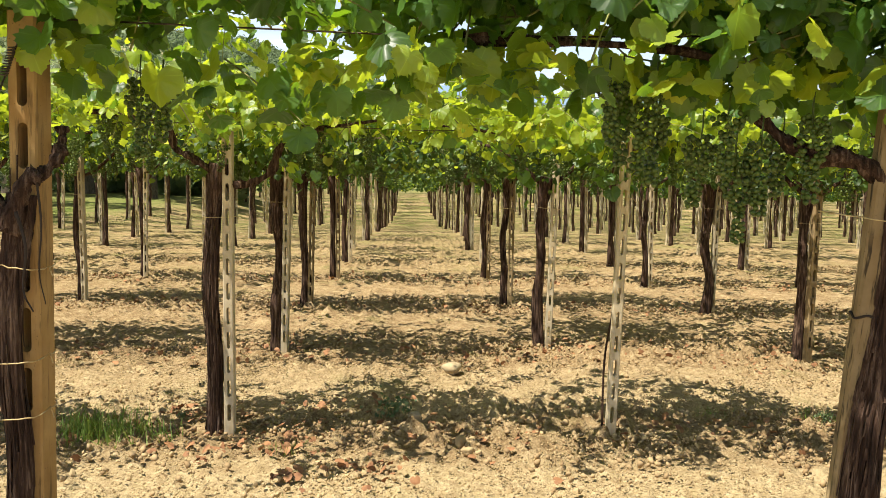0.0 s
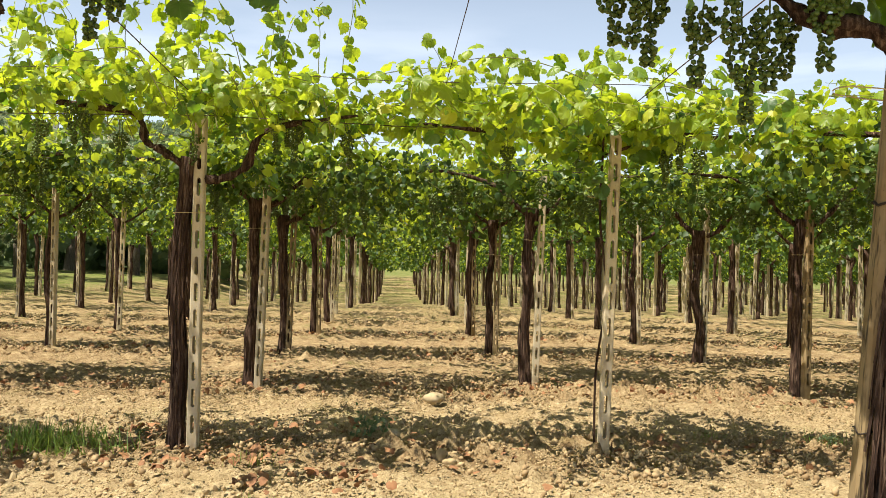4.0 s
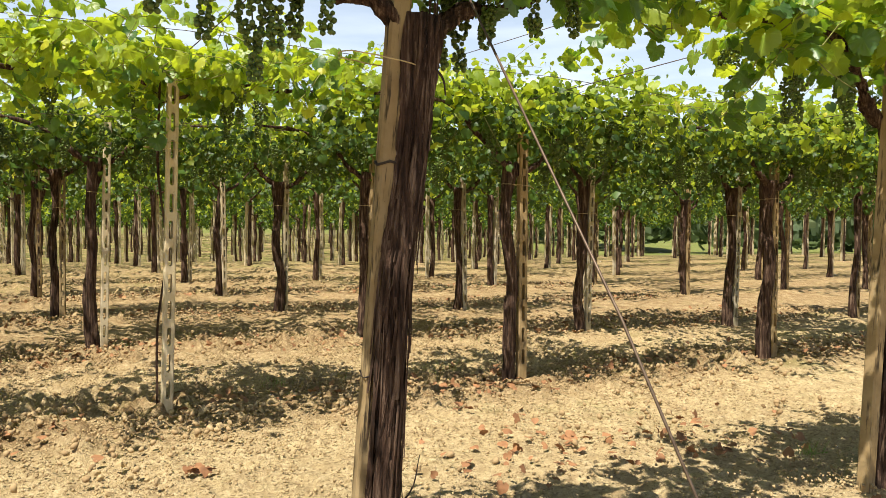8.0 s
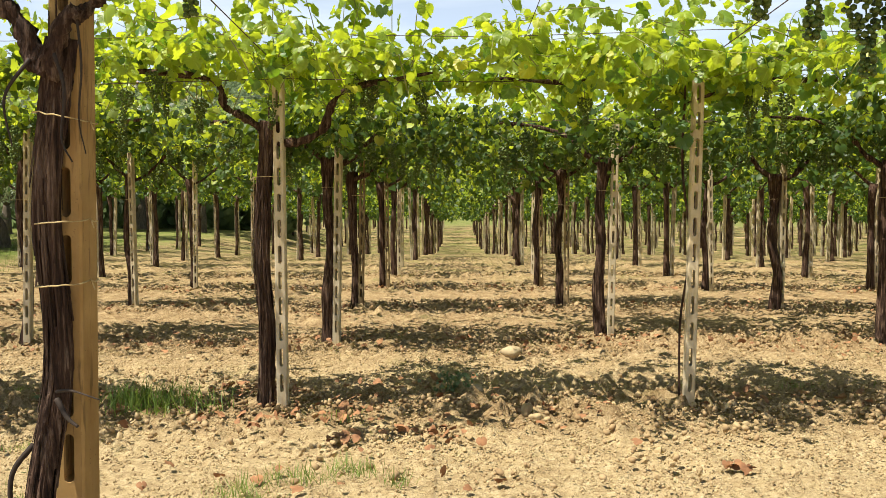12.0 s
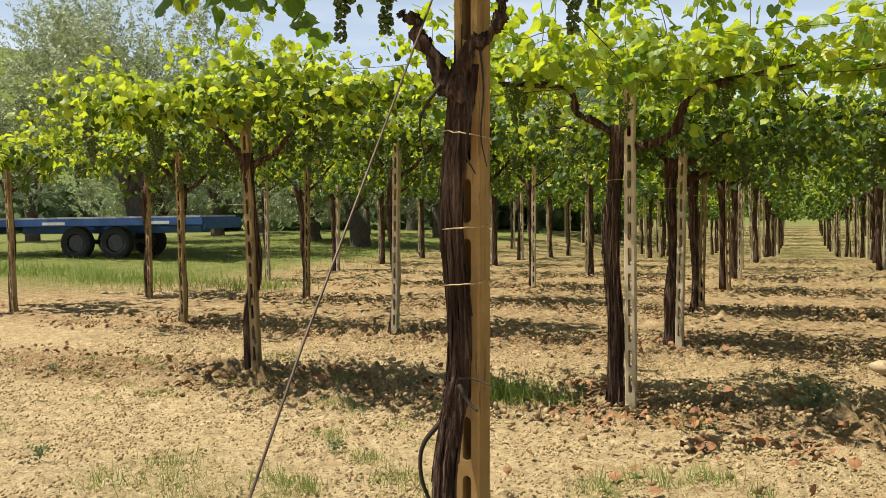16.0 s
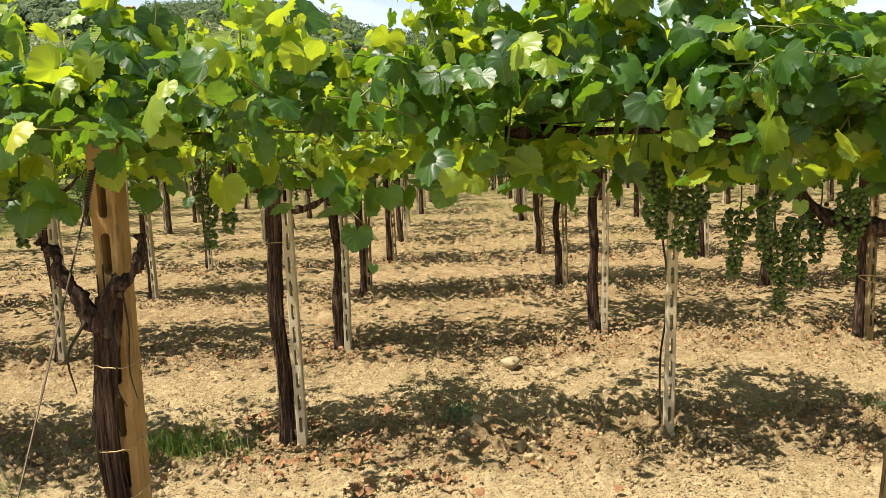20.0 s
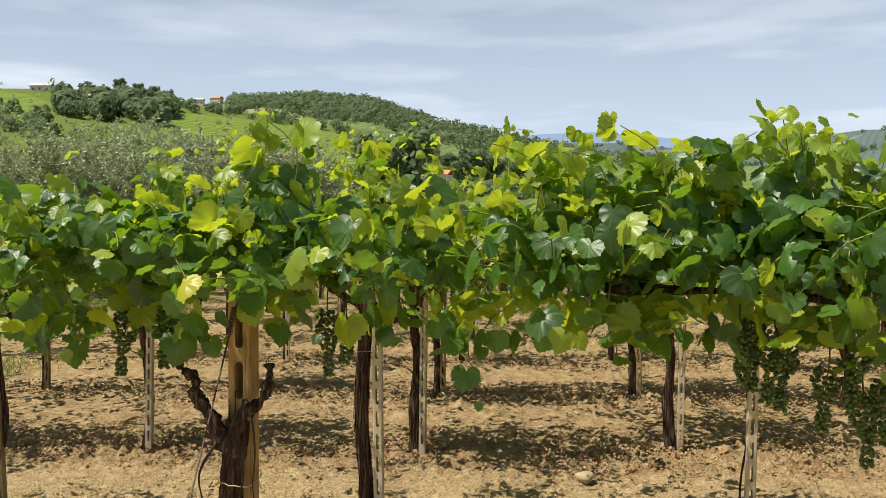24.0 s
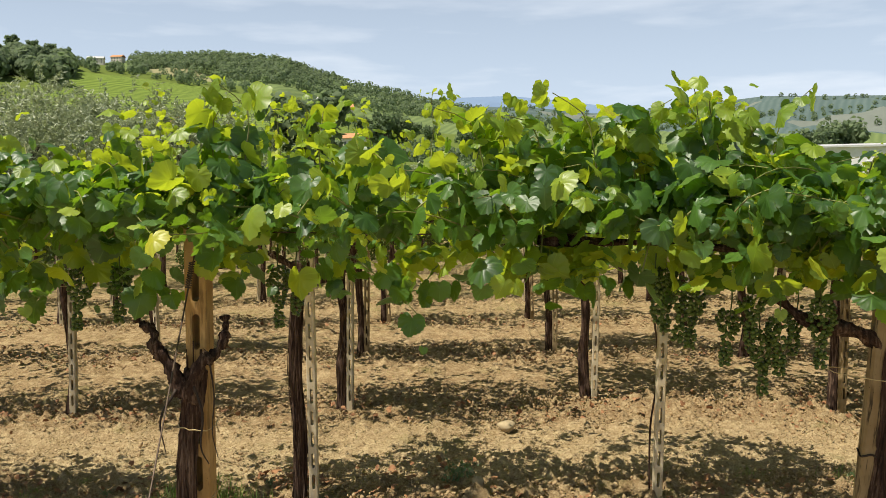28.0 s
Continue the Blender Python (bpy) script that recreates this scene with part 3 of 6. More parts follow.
def cane_mesh(name, shoots, mat, sides=4, radius=0.0034):
    s = Soup()
    for path in shoots:
        p = spline(path[::2], len(path)) if len(path) > 4 else path
        v, f = tube(p, np.linspace(radius, radius * 0.45, len(p)), sides, cap=False)
        s.put(v, f)
    return s.mesh(name, mat, True)


# ---------------------------------------------------------------- grapes
def ball(sub):
    bm = bmesh.new()
    bmesh.ops.create_icosphere(bm, subdivisions=sub, radius=1.0)
    v = np.array([list(q.co) for q in bm.verts])
    f = [tuple(q.index for q in fc.verts) for fc in bm.faces]
    bm.free()
    return v, f


BALL1 = ball(1)
OCTA = (np.array([(1, 0, 0), (-1, 0, 0), (0, 1, 0), (0, -1, 0), (0, 0, 1), (0, 0, -1)], float), [(0, 2, 4), (2, 1, 4), (1, 3, 4), (3, 0, 4), (2, 0, 5), (1, 2, 5), (3, 1, 5), (0, 3, 5)])


def bunch_mesh(name, seed, berries, length, width, radius, shape):
    g = np.random.default_rng(seed)
    pts = []
    tries = 0
    while len(pts) < berries and tries < 9000:
        tries += 1
        t = g.random() ** 0.75
        z = -t * length
        w = width * (1 - 0.72 * t) * (0.75 + 0.25 * math.sin(9 * t + seed))
        a = g.uniform(0, 2 * np.pi)
        rr = w * math.sqrt(g.uniform(0.35, 1))
        q = np.array([rr * math.cos(a), rr * math.sin(a), z])
        if all(np.linalg.norm(q - o) > 1.45 * radius for o in pts):
            pts.append(q)
    pts = np.array(pts)
    m = np.repeat(np.eye(3)[None] * radius, len(pts), 0) * g.uniform(0.85, 1.15, len(pts))[:, None, None]
    v, f, uv = scatter(shape[0], shape[1], np.zeros((len(shape[0]), 2)), m, pts)
    s = Soup()
    s.put(v, f)
    tv, tf = tube([(0, 0, 0.07), (0.004, 0, 0.03), (0, 0, -0.4 * length)], [0.003, 0.003, 0.002], 4)
    s.put(tv, tf)
    return s.mesh(name, M_GRAPE, True)


BUNCH_NEAR = [bunch_mesh("grape_bunch", 11, 110, 0.25, 0.066, 0.0088, BALL1), bunch_mesh("grape_bunch", 12, 90, 0.21, 0.058, 0.0088, BALL1),
              bunch_mesh("grape_bunch", 13, 70, 0.18, 0.052, 0.0085, BALL1)]
BUNCH_MID = [bunch_mesh("grape_bunch", 16, 44, 0.25, 0.064, 0.0145, OCTA), bunch_mesh("grape_bunch", 17, 36, 0.21, 0.058, 0.0145, OCTA)]
BUNCH_FAR = [bunch_mesh("grape_bunch", 14, 14, 0.22, 0.058, 0.022, OCTA), bunch_mesh("grape_bunch", 15, 11, 0.18, 0.054, 0.022, OCTA)]


# ---------------------------------------------------------------- posts
def post_mesh(name, w, d, height, pitch, slot_h, slot_w, first, chamfer=0.006, arc=5):
    """A precast post with long slots right through it, from front to back."""
    bm = bmesh.new()
    hw, hd = w / 2, d / 2
    z_cells, z = [], -0.25
    cuts = [(-0.25, first)]
    z = first
    while z + pitch < height:
        cuts.append((z, z + pitch))
        z += pitch
    cuts.append((z, height))

    def slot_loop(zc, side):
        pts, r = [], slot_w / 2
        for i in range(arc + 1):
            a = -math.pi / 2 + (math.pi / 2) * i / arc
            pts.append((r * math.cos(a), zc - slot_h / 2 + r + r * math.sin(a)))
        for i in range(arc + 1):
            a = (math.pi / 2) * i / arc
            pts.append((r * math.cos(a), zc + slot_h / 2 - r + r * math.sin(a)))
        return [(side * x, q) for x, q in pts]
    for i, (a, b) in enumerate(cuts):
        solid = i == 0 or (b - a) < pitch * 0.9
        fx = hw - chamfer
        for y, flip in ((-hd, False), (hd, True)):
            if solid:
                vs = [bm.verts.new(p) for p in ((-fx, y, a), (fx, y, a), (fx, y, b), (-fx, y, b))]
                bm.faces.new(vs[::-1] if flip else vs)
            else:
                zc = (a + b) / 2
                for side in (1, -1):
                    lp = slot_loop(zc, side)
                    poly = [(0, a), (side * fx, a), (side * fx, b), (0, b)] + lp[::-1]
                    vs = [bm.verts.new((x, y, q)) for x, q in poly]
                    bm.faces.new(vs[::-1] if flip == (side > 0) else vs)
        if not solid:
            zc = (a + b) / 2
            loop = slot_loop(zc, 1) + slot_loop(zc, -1)[::-1]
            fr = [bm.verts.new((x, -hd, q)) for x, q in loop]
            bk = [bm.verts.new((x, hd, q)) for x, q in loop]
            for j in range(len(loop)):
                k = (j + 1) % len(loop)
                bm.faces.new((fr[j], bk[j], bk[k], fr[k]))
        prof = [(fx, -hd), (hw, -hd + chamfer), (hw, hd - chamfer), (fx, hd)]
        for s in (1, -1):
            for j in range(3):
                (x0, y0), (x1, y1) = prof[j], prof[j + 1]
                vs = [bm.verts.new(p) for p in ((s * x0, y0, a), (s * x1, y1, a), (s * x1, y1, b), (s * x0, y0, b))]
                bm.faces.new(vs if s > 0 else vs[::-1])
    top = [(-hw, -hd + chamfer), (-hw + chamfer, -hd), (hw - chamfer, -hd), (hw, -hd + chamfer), (hw, hd - chamfer), (hw - chamfer, hd), (-hw + chamfer, hd), (-hw, hd - chamfer)]
    bm.faces.new([bm.verts.new((x, y, height)) for x, y in top])
    bmesh.ops.remove_doubles(bm, verts=bm.verts, dist=0.0004)
    bmesh.ops.recalc_face_normals(bm, faces=bm.faces)
    me = bpy.data.meshes.new(name)
    bm.to_mesh(me)
    bm.free()
    return me


def with_mat(me, mat):
    me.materials.append(mat)
    return me


POST_END = with_mat(post_mesh("shaft", 0.078, 0.112, 2.17, 0.176, 0.130, 0.027, 0.30), M_CONC_OCHRE)


def plain_post(name, w, d, height):
    """A post without slots, with chamfered edges."""
    c, bm = 0.008, bmesh.new()
    sec = [(-w / 2 + c, -d / 2), (w / 2 - c, -d / 2), (w / 2, -d / 2 + c), (w / 2, d / 2 - c), (w / 2 - c, d / 2), (-w / 2 + c, d / 2), (-w / 2, d / 2 - c), (-w / 2, -d / 2 + c)]
    low, high = ([bm.verts.new((x, y, z)) for x, y in sec] for z in (-0.25, height))
    low, high = list(low), list(high)
    for i in range(8):
        j = (i + 1) % 8
        bm.faces.new((low[i], low[j], high[j], high[i]))
    bm.faces.new(high)
    me = bpy.data.meshes.new(name)
    bm.to_mesh(me)
    bm.free()
    return me


POST_PLAIN = with_mat(plain_post("shaft", 0.060, 0.062, 2.15), M_CONC)
POST_MID = with_mat(post_mesh("shaft", 0.066, 0.066, 2.0, 0.160, 0.113, 0.023, 0.06, arc=2), M_CONC_GREY)
POST_MID_B = with_mat(post_mesh("shaft", 0.066, 0.066, 1.96, 0.160, 0.113, 0.023, 0.10, arc=2), M_CONC)
POST_FAR = with_mat(post_mesh("shaft", 0.068, 0.066, 1.98, 0.160, 0.113, 0.018, 0.08, arc=1), M_CONC_GREY)


def tie_mesh(rx, ry, tilt, seed):
    g = np.random.default_rng(seed)
    a = np.linspace(0, 2 * np.pi, 22, endpoint=False)
    sq = np.maximum(np.abs(np.cos(a)), np.abs(np.sin(a))) ** -0.55
    p = np.column_stack([rx * np.cos(a) * sq, ry * np.sin(a) * sq, tilt * np.cos(a) + 0.0012 * g.standard_normal(22)])
    p = np.vstack([p, p[:1] + [0, 0, 0.004], p[:1] + [0.02, -0.03, -0.02]])
    v, f = tube(p, np.full(len(p), 0.0019), 5)
    return mesh_of("wire_tie", v, f, M_TIE, True)


def post(x, y, shaft, lean=(0, 0), turn=0.0, label="tall pale concrete vineyard post with a column of slots", ties=(), tie_at=(-0.05, 0.0)):
    th = new("concrete_post")
    th.matrix_world = pose(x, y, ground_z(x, y), lean[1], lean[0], turn)
    tagged(th, label, "post", "posts of the vineyard")
    part("shaft", shaft, None, th)
    for z, me in ties:
        ob = part("wire_tie", me, None, th, "thin straw-coloured tie round post and trunk")
        ob.location = (*tie_at, z)
    return th


# ---------------------------------------------------------------- vines
def trunk_mesh(seed, base_r, height, sides, rings, bend, rough, ridges, way=None):
    g = np.random.default_rng(seed)
    pts = [(0, 0, -0.12)]
    for i in range(1, 5):
        pts.append((bend[0] * i / 4 + g.normal(0, 0.022), bend[1] * i / 4 + g.normal(0, 0.022), height * i / 4))
    if way:
        pts = [(way[0][0], way[0][1], -0.12)] + list(way)
    path = spline(pts, rings)
    t = np.linspace(0, 1, rings)
    rad = base_r * (1.05 + 0.35 * np.exp(-t * 9) - 0.18 * np.sin(3.2 * t) + 0.30 * sstep((t - 0.80) / 0.2) + 0.05 * np.sin(17 * t + seed))
    v, f = tube(path, rad, sides, None, rough, ridges, seed * 0.7)
    if sides > 12:
        # strands of bark: grooves that run along the trunk and wind slowly round it
        w = v.reshape(rings, sides, 3)
        a = np.linspace(0, 2 * np.pi, sides, endpoint=False)[None, :] + 0.9 * t[:, None] + 0.25 * np.sin(7 * t + seed)[:, None]
        deep = np.zeros((rings, sides))
        for k, amp in ((4, 0.05), (7, 0.045), (13, 0.045), (19, 0.04), (26, 0.035)):
            deep += amp * (1 - 2 * np.abs(np.sin(0.5 * k * a + g.uniform(0, 6) + 1.4 * np.sin(g.uniform(5, 16) * t[:, None] + g.uniform(0, 6) + 1.5 * np.sin(a)))))
        deep += 0.03 * g.standard_normal((rings, sides))
        v = (path[:, None, :] + (w - path[:, None, :]) * (1 + deep[..., None])).reshape(-1, 3)
    return v, f, path[-1]


def loose_bark_on(seed, path_r, height, count, soup, path):
    """Loose fibres of bark that hang along a trunk."""
    g = np.random.default_rng(seed)
    for _ in range(count):
        a = g.uniform(0, 2 * np.pi)
        z0, ln = g.uniform(0.02, height * 0.8), g.uniform(0.15, 0.55)
        n = 7
        t = np.linspace(0, 1, n)
        r = path_r * (1.0 + 0.26 * g.random() * t ** 2)
        aa = a + (g.normal(0, 0.25) - 0.25) * t
        zz = z0 + ln * (1 - t)
        p = np.column_stack([r * np.cos(aa) + np.interp(zz, path[:, 2], path[:, 0]), r * np.sin(aa) + np.interp(zz, path[:, 2], path[:, 1]), zz])
        w = g.uniform(0.002, 0.007)
        side = np.column_stack([-np.sin(aa), np.cos(aa), 0 * t]) * w
        inn = np.column_stack([np.cos(aa), np.sin(aa), 0 * t]) * 0.0025
        v = np.concatenate([p - side, p + side, p + inn])
        f = []
        for i in range(n - 1):
            f += [(i, i + 1, 2 * n + i + 1, 2 * n + i), (2 * n + i, 2 * n + i + 1, n + i + 1, n + i), (n + i, n + i + 1, i + 1, i)]
        soup.put(v, f)


def arm_mesh(seed, pts, r0, r1, sides, rings, rough=0.24, ridges=5):
    g = np.random.default_rng(seed)
    path = spline(pts, rings)
    t = np.linspace(0, 1, rings)
    rad = r0 + (r1 - r0) * t + 0.004 * np.sin(19 * t + seed) + 0.003 * np.sin(47 * t)
    v, f = tube(path, rad, sides, g, rough, ridges, seed)
    return mesh_of("arm", v, f, M_BARK, True)


VINE_TAG = "old grapevine with dark peeling trunk and leafy green canopy"


def vine(x, y, seed, grade, trunk_at=(-0.09, 0.03), head=1.68, base_r=0.055, bend=(0, 0), tall=(), singles=0, shoots=None, reach=1.1,
         bunches=(), arms=None, label=VINE_TAG, trunk=True, lift=0.35, size=None, hang=1.0, per_node=None, drop=None, floor=1.66, z0=2.0, wide=None, arm_r=None, across=1.0, way=None, fresh=2.05, skirt=()):
    """A vine with parts of its own: trunk, two arms, canes, leaves, bunches. grade 0 is the most detailed."""
    g = np.random.default_rng(seed)
    th = new("grapevine")
    th.location = (x, y, ground_z(x, y))
    tagged(th, label, "grapevine", "vines of the vineyard")
    sides, rings = ((72, 96), (22, 26), (9, 12))[grade]
    ax, ay = trunk_at
    tx, ty = ax + bend[0], ay + bend[1]
    if trunk:
        v, f, top = trunk_mesh(seed, base_r, head, sides, rings, bend, (0.10, 0.10, 0.08)[grade], (5, 5, 4)[grade], way)
        spine = v[:rings * sides].reshape(rings, sides, 3).mean(1)
        v = v + [ax, ay, 0]
        tr = part("trunk", mesh_of("trunk", v, f, M_BARK, True), None, th, "dark fibrous twisted trunk")
        if grade == 0:
            s = Soup()
            loose_bark_on(seed, base_r, head, 150, s, spine)
            me = s.mesh("loose_bark", M_BARK)
            ob = part("loose_bark", me, None, tr, "loose peeling strips of bark")
            ob.location = (ax, ay, 0)
            tagged(ob, kind="stuff")
        arms = arms or [
            [(tx, ty, head - 0.06), (tx - 0.16, ty + g.normal(0, 0.03), head + 0.06), (tx - 0.30, ty, head + 0.20), (tx - 0.62, ty + g.normal(0, 0.05), 2.0), (tx - 1.15, ty + g.normal(0, 0.06), 2.03)],
            [(tx, ty, head - 0.10), (tx + 0.20, ty + g.normal(0, 0.03), head - 0.02), (tx + 0.36, ty, head + 0.12), (tx + 0.60, ty + g.normal(0, 0.05), 1.98), (tx + 1.15, ty + g.normal(0, 0.06), 2.03)]]
        for i, pts in enumerate(arms):
            part("arm", arm_mesh(seed + i, pts, arm_r or base_r * 0.55, 0.010, (22, 10, 6)[grade], (60, 18, 9)[grade]), None, th)
    count = shoots if shoots is not None else (75, 110, 84)[grade]
    sh = shoots_for(g, count, reach, tall, drop if drop is not None else (3, 16, 14)[grade], step=(0.075, 0.085, 0.13)[grade], lift=lift, hang=hang, floor=floor, z0=z0, wide=wide if wide is not None else (0.10, 0.34, 0.40)[grade], across=across)
    low_shoots = []
    for lo, hi, number, low in skirt:
        for _ in range(number):
            q = np.array([g.uniform(lo, hi), g.normal(0, 0.13), g.uniform(low + 0.12, 2.12)])
            d = np.array([g.normal(0, 0.6), g.normal(0, 0.5), -0.45])
            way_down = [q.copy()]
            for _ in range(3):
                q = q + 0.07 * d / np.linalg.norm(d)
                q[2] = max(q[2], low)
                way_down.append(q.copy())
            low_shoots.append(np.array(way_down))
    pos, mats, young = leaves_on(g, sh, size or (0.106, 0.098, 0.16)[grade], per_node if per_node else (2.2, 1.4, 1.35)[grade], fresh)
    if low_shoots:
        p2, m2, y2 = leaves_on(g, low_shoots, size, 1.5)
        # skirt leaves above 1.99 m coloured pale at random, as if lit through
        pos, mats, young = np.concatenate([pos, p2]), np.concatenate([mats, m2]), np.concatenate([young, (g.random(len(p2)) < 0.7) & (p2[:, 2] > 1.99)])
    if grade < 2:
        tagged(part("cane", cane_mesh("cane", sh if grade == 0 else sh[::2], M_CANE, (5, 3)[grade]), None, th), kind="stuff")
    if singles:
        front = np.argsort(pos[:, 1])
        pick = front[np.linspace(0, len(front) - 1, min(singles, len(front))).astype(int)]
        pick = np.unique(pick)
        keep = np.setdiff1d(np.arange(len(pos)), pick)
        for i in pick:
            ob = part("leaf", (LEAF_MESHES_YOUNG_LIT if young[i] else LEAF_MESHES)[int(i) % len(LEAF_MESHES)], None, th)
            ob.matrix_basis = Matrix.Translation(pos[i]) @ Matrix(mats[i].tolist()).to_4x4()
        pos, mats, young = pos[keep], mats[keep], young[keep]
    fol = part("foliage", foliage_mesh("foliage", pos, mats, (LEAF_NEAR, LEAF_MID, LEAF_FAR)[grade], (M_LEAF, M_LEAF_FAR, M_LEAF_FAR)[grade], young, (M_LEAF_YOUNG_LIT, M_LEAF_FAR_YOUNG_LIT, M_LEAF_FAR_YOUNG_LIT)[grade]), None, th)
    tagged(fol, kind="stuff")
    for i, (bx, by, bz) in enumerate(bunches):
        kinds = (BUNCH_NEAR, BUNCH_MID, BUNCH_FAR)[grade]
        ob = part("grape_bunch", kinds[i % len(kinds)], None, th, "hanging bunch of unripe green grapes")
        ob.matrix_basis = pose(bx, by, bz, g.normal(0, 5), g.normal(0, 5), g.uniform(0, 360))
    return th


LEAF_FINE = [leaf_template(HALF_NEAR, s, fo, cu, 0.010, True) for s, fo, cu in ((21, 0.18, 0.25), (22, 0.05, 0.45), (23, 0.34, 0.12), (24, -0.14, 0.30), (25, 0.1, -0.2), (26, 0.25, 0.5))]
LEAF_MESHES_YOUNG_LIT = [mesh_of("leaf", v, f, M_LEAF_ONE_YOUNG_LIT, True, uv) for v, f, uv in LEAF_FINE]
LEAF_MESHES = [mesh_of("leaf", v, f, M_LEAF_ONE, True, uv) for v, f, uv in LEAF_FINE]


def bunch_spots(rng, n, x_lo=-1.0, x_hi=1.0, lo=1.78, hi=1.98, spread=0.30):
    return [(rng.uniform(x_lo, x_hi), rng.normal(0, spread), rng.uniform(lo, hi)) for _ in range(n)]


TIES_END = [tie_mesh(0.060, 0.098, 0.004, 3), tie_mesh(0.062, 0.10, -0.010, 4)]
TIES = [tie_mesh(0.105, 0.06, 0.004, 1), tie_mesh(0.11, 0.065, -0.008, 2)]
rng = np.random.default_rng(77)
built = set()

# end row, nearest the headland
post(-1.435, 3.30, POST_END, (0.8, 0), 3, "stout tan concrete end post with rounded slots and rust stains", [(1.46, TIES_END[1]), (1.19, TIES_END[0]), (1.03, TIES_END[0])], (0.0, -0.045))
vine(-1.435, 3.30, 101, 0, (-0.012, -0.10), 1.66, 0.032, (0.0, 0.02), singles=285, shoots=86, drop=1, fresh=2.52, size=0.086, per_node=2.4, skirt=[(-0.95, -0.12, 18, 1.93), (0.1, 1.2, 20, 1.97)], reach=0.65, floor=2.07, across=0.6, z0=2.20, lift=0.20,
     tall=[(0.02, -0.05, 2.58), (0.08, 0.05, 2.68), (0.20, 0.0, 2.62), (0.26, 0.05, 2.55), (0.5, -0.05, 2.56), (-0.15, 0.0, 2.5), (-0.35, 0.05, 2.56), (-0.55, 0.0, 2.58), (-0.8, 0.0, 2.45), (-1.1, 0.1, 2.42)],
     bunches=[(-0.42, 0.05, 2.04), (-0.30, 0.1, 2.02), (0.36, 0.16, 2.0), (0.28, 0.2, 2.02)], arm_r=0.025,
     arms=[[(-0.015, -0.09, 1.58), (-0.06, -0.10, 1.69), (-0.11, -0.09, 1.75), (-0.12, -0.07, 1.80), (-0.17, -0.03, 1.82), (-0.20, -0.02, 1.84)],
           [(0.0, -0.10, 1.56), (0.06, -0.12, 1.69), (0.10, -0.10, 1.72), (0.13, -0.08, 1.76), (0.135, -0.05, 1.81), (0.13, -0.03, 1.85)]],
     label="old grapevine with a forked dark trunk tied to an end post")
post(0.925, 3.20, POST_PLAIN, (3.8, 0), -12, "leaning plain tan concrete end post with black marks", [(1.63, TIES[1])])
vine(0.93, 3.20, 102, 0, (0.062, -0.05), 1.74, 0.049, (0.105, 0.02), singles=295, shoots=96, drop=0, fresh=2.52, size=0.086, per_node=2.4, skirt=[(-1.35, -0.5, 24, 1.98), (-0.6, 0.1, 26, 1.92), (0.15, 0.95, 26, 1.84)], way=[(0.0, 0.0, 0.0), (-0.004, 0.0, 0.35), (0.012, 0.0, 0.72), (0.032, 0.005, 1.02), (0.052, 0.01, 1.16), (0.088, 0.015, 1.44), (0.115, 0.02, 1.76)], across=0.65, reach=0.65, floor=2.04, z0=2.15, lift=0.20,
     tall=[(-1.32, 0.0, 2.50), (-1.22, 0.05, 2.57), (-1.10, -0.05, 2.61), (-1.0, 0.05, 2.55), (-0.9, -0.1, 2.65), (-0.82, 0.1, 2.61), (-0.72, 0.0, 2.57), (-0.62, -0.05, 2.65), (-0.5, 0.08, 2.61), (-0.42, -0.05, 2.58), (-0.32, 0.0, 2.61),
           (-0.22, 0.05, 2.55), (0.05, 0.0, 2.40), (0.4, -0.05, 2.34), (0.8, 0.0, 2.32)] + [(-1.38 + 0.052 * i, 0.07 * (i % 5 - 2), 2.36 + 0.045 * (i * 7 % 5)) for i in range(22)],
     bunches=[(-0.56, 0.0, 1.99), (-0.40, 0.05, 1.86), (-0.36, -0.06, 1.92), (-0.30, 0.02, 1.80), (-0.25, -0.03, 1.84), (-0.16, 0.05, 1.86), (-0.12, -0.06, 1.92), (-0.52, 0.1, 1.92),
              (-0.68, 0.0, 2.0), (-0.62, 0.1, 2.02), (0.30, 0.1, 1.86), (0.42, -0.02, 1.88), (0.38, 0.12, 1.90), (0.62, 0.05, 1.98), (0.75, 0.0, 1.96)],
     arms=[[(0.17, -0.02, 1.66), (0.04, -0.04, 1.78), (-0.14, -0.02, 1.82), (-0.26, 0.0, 1.92), (-0.42, 0.0, 2.08), (-1.1, 0.02, 2.12)],
           [(0.18, -0.02, 1.66), (0.32, 0.0, 1.80), (0.50, 0.02, 1.84), (0.80, 0.02, 2.00), (1.2, 0.02, 2.10)]],
     label="old grapevine with a thick fibrous trunk leaning on its post")
post(3.56, 3.34, POST_PLAIN, (3.5, 0), 0, "leaning grey concrete end post")
vine(3.56, 3.34, 103, 0, (0.10, 0.02), 1.66, 0.055, (0.08, 0.0), singles=120, shoots=90, drop=5, fresh=2.0, z0=2.02, floor=1.84, reach=0.8, lift=0.25, across=0.8, size=0.085, per_node=2.5, bunches=bunch_spots(rng, 10, -0.9, 0.8))
built |= {(1, 0), (1, 1), (1, 2)}

# second row
post(-1.485, 6.20, POST_MID, (0, 0), 0, ties=[(1.42, TIES[0])])
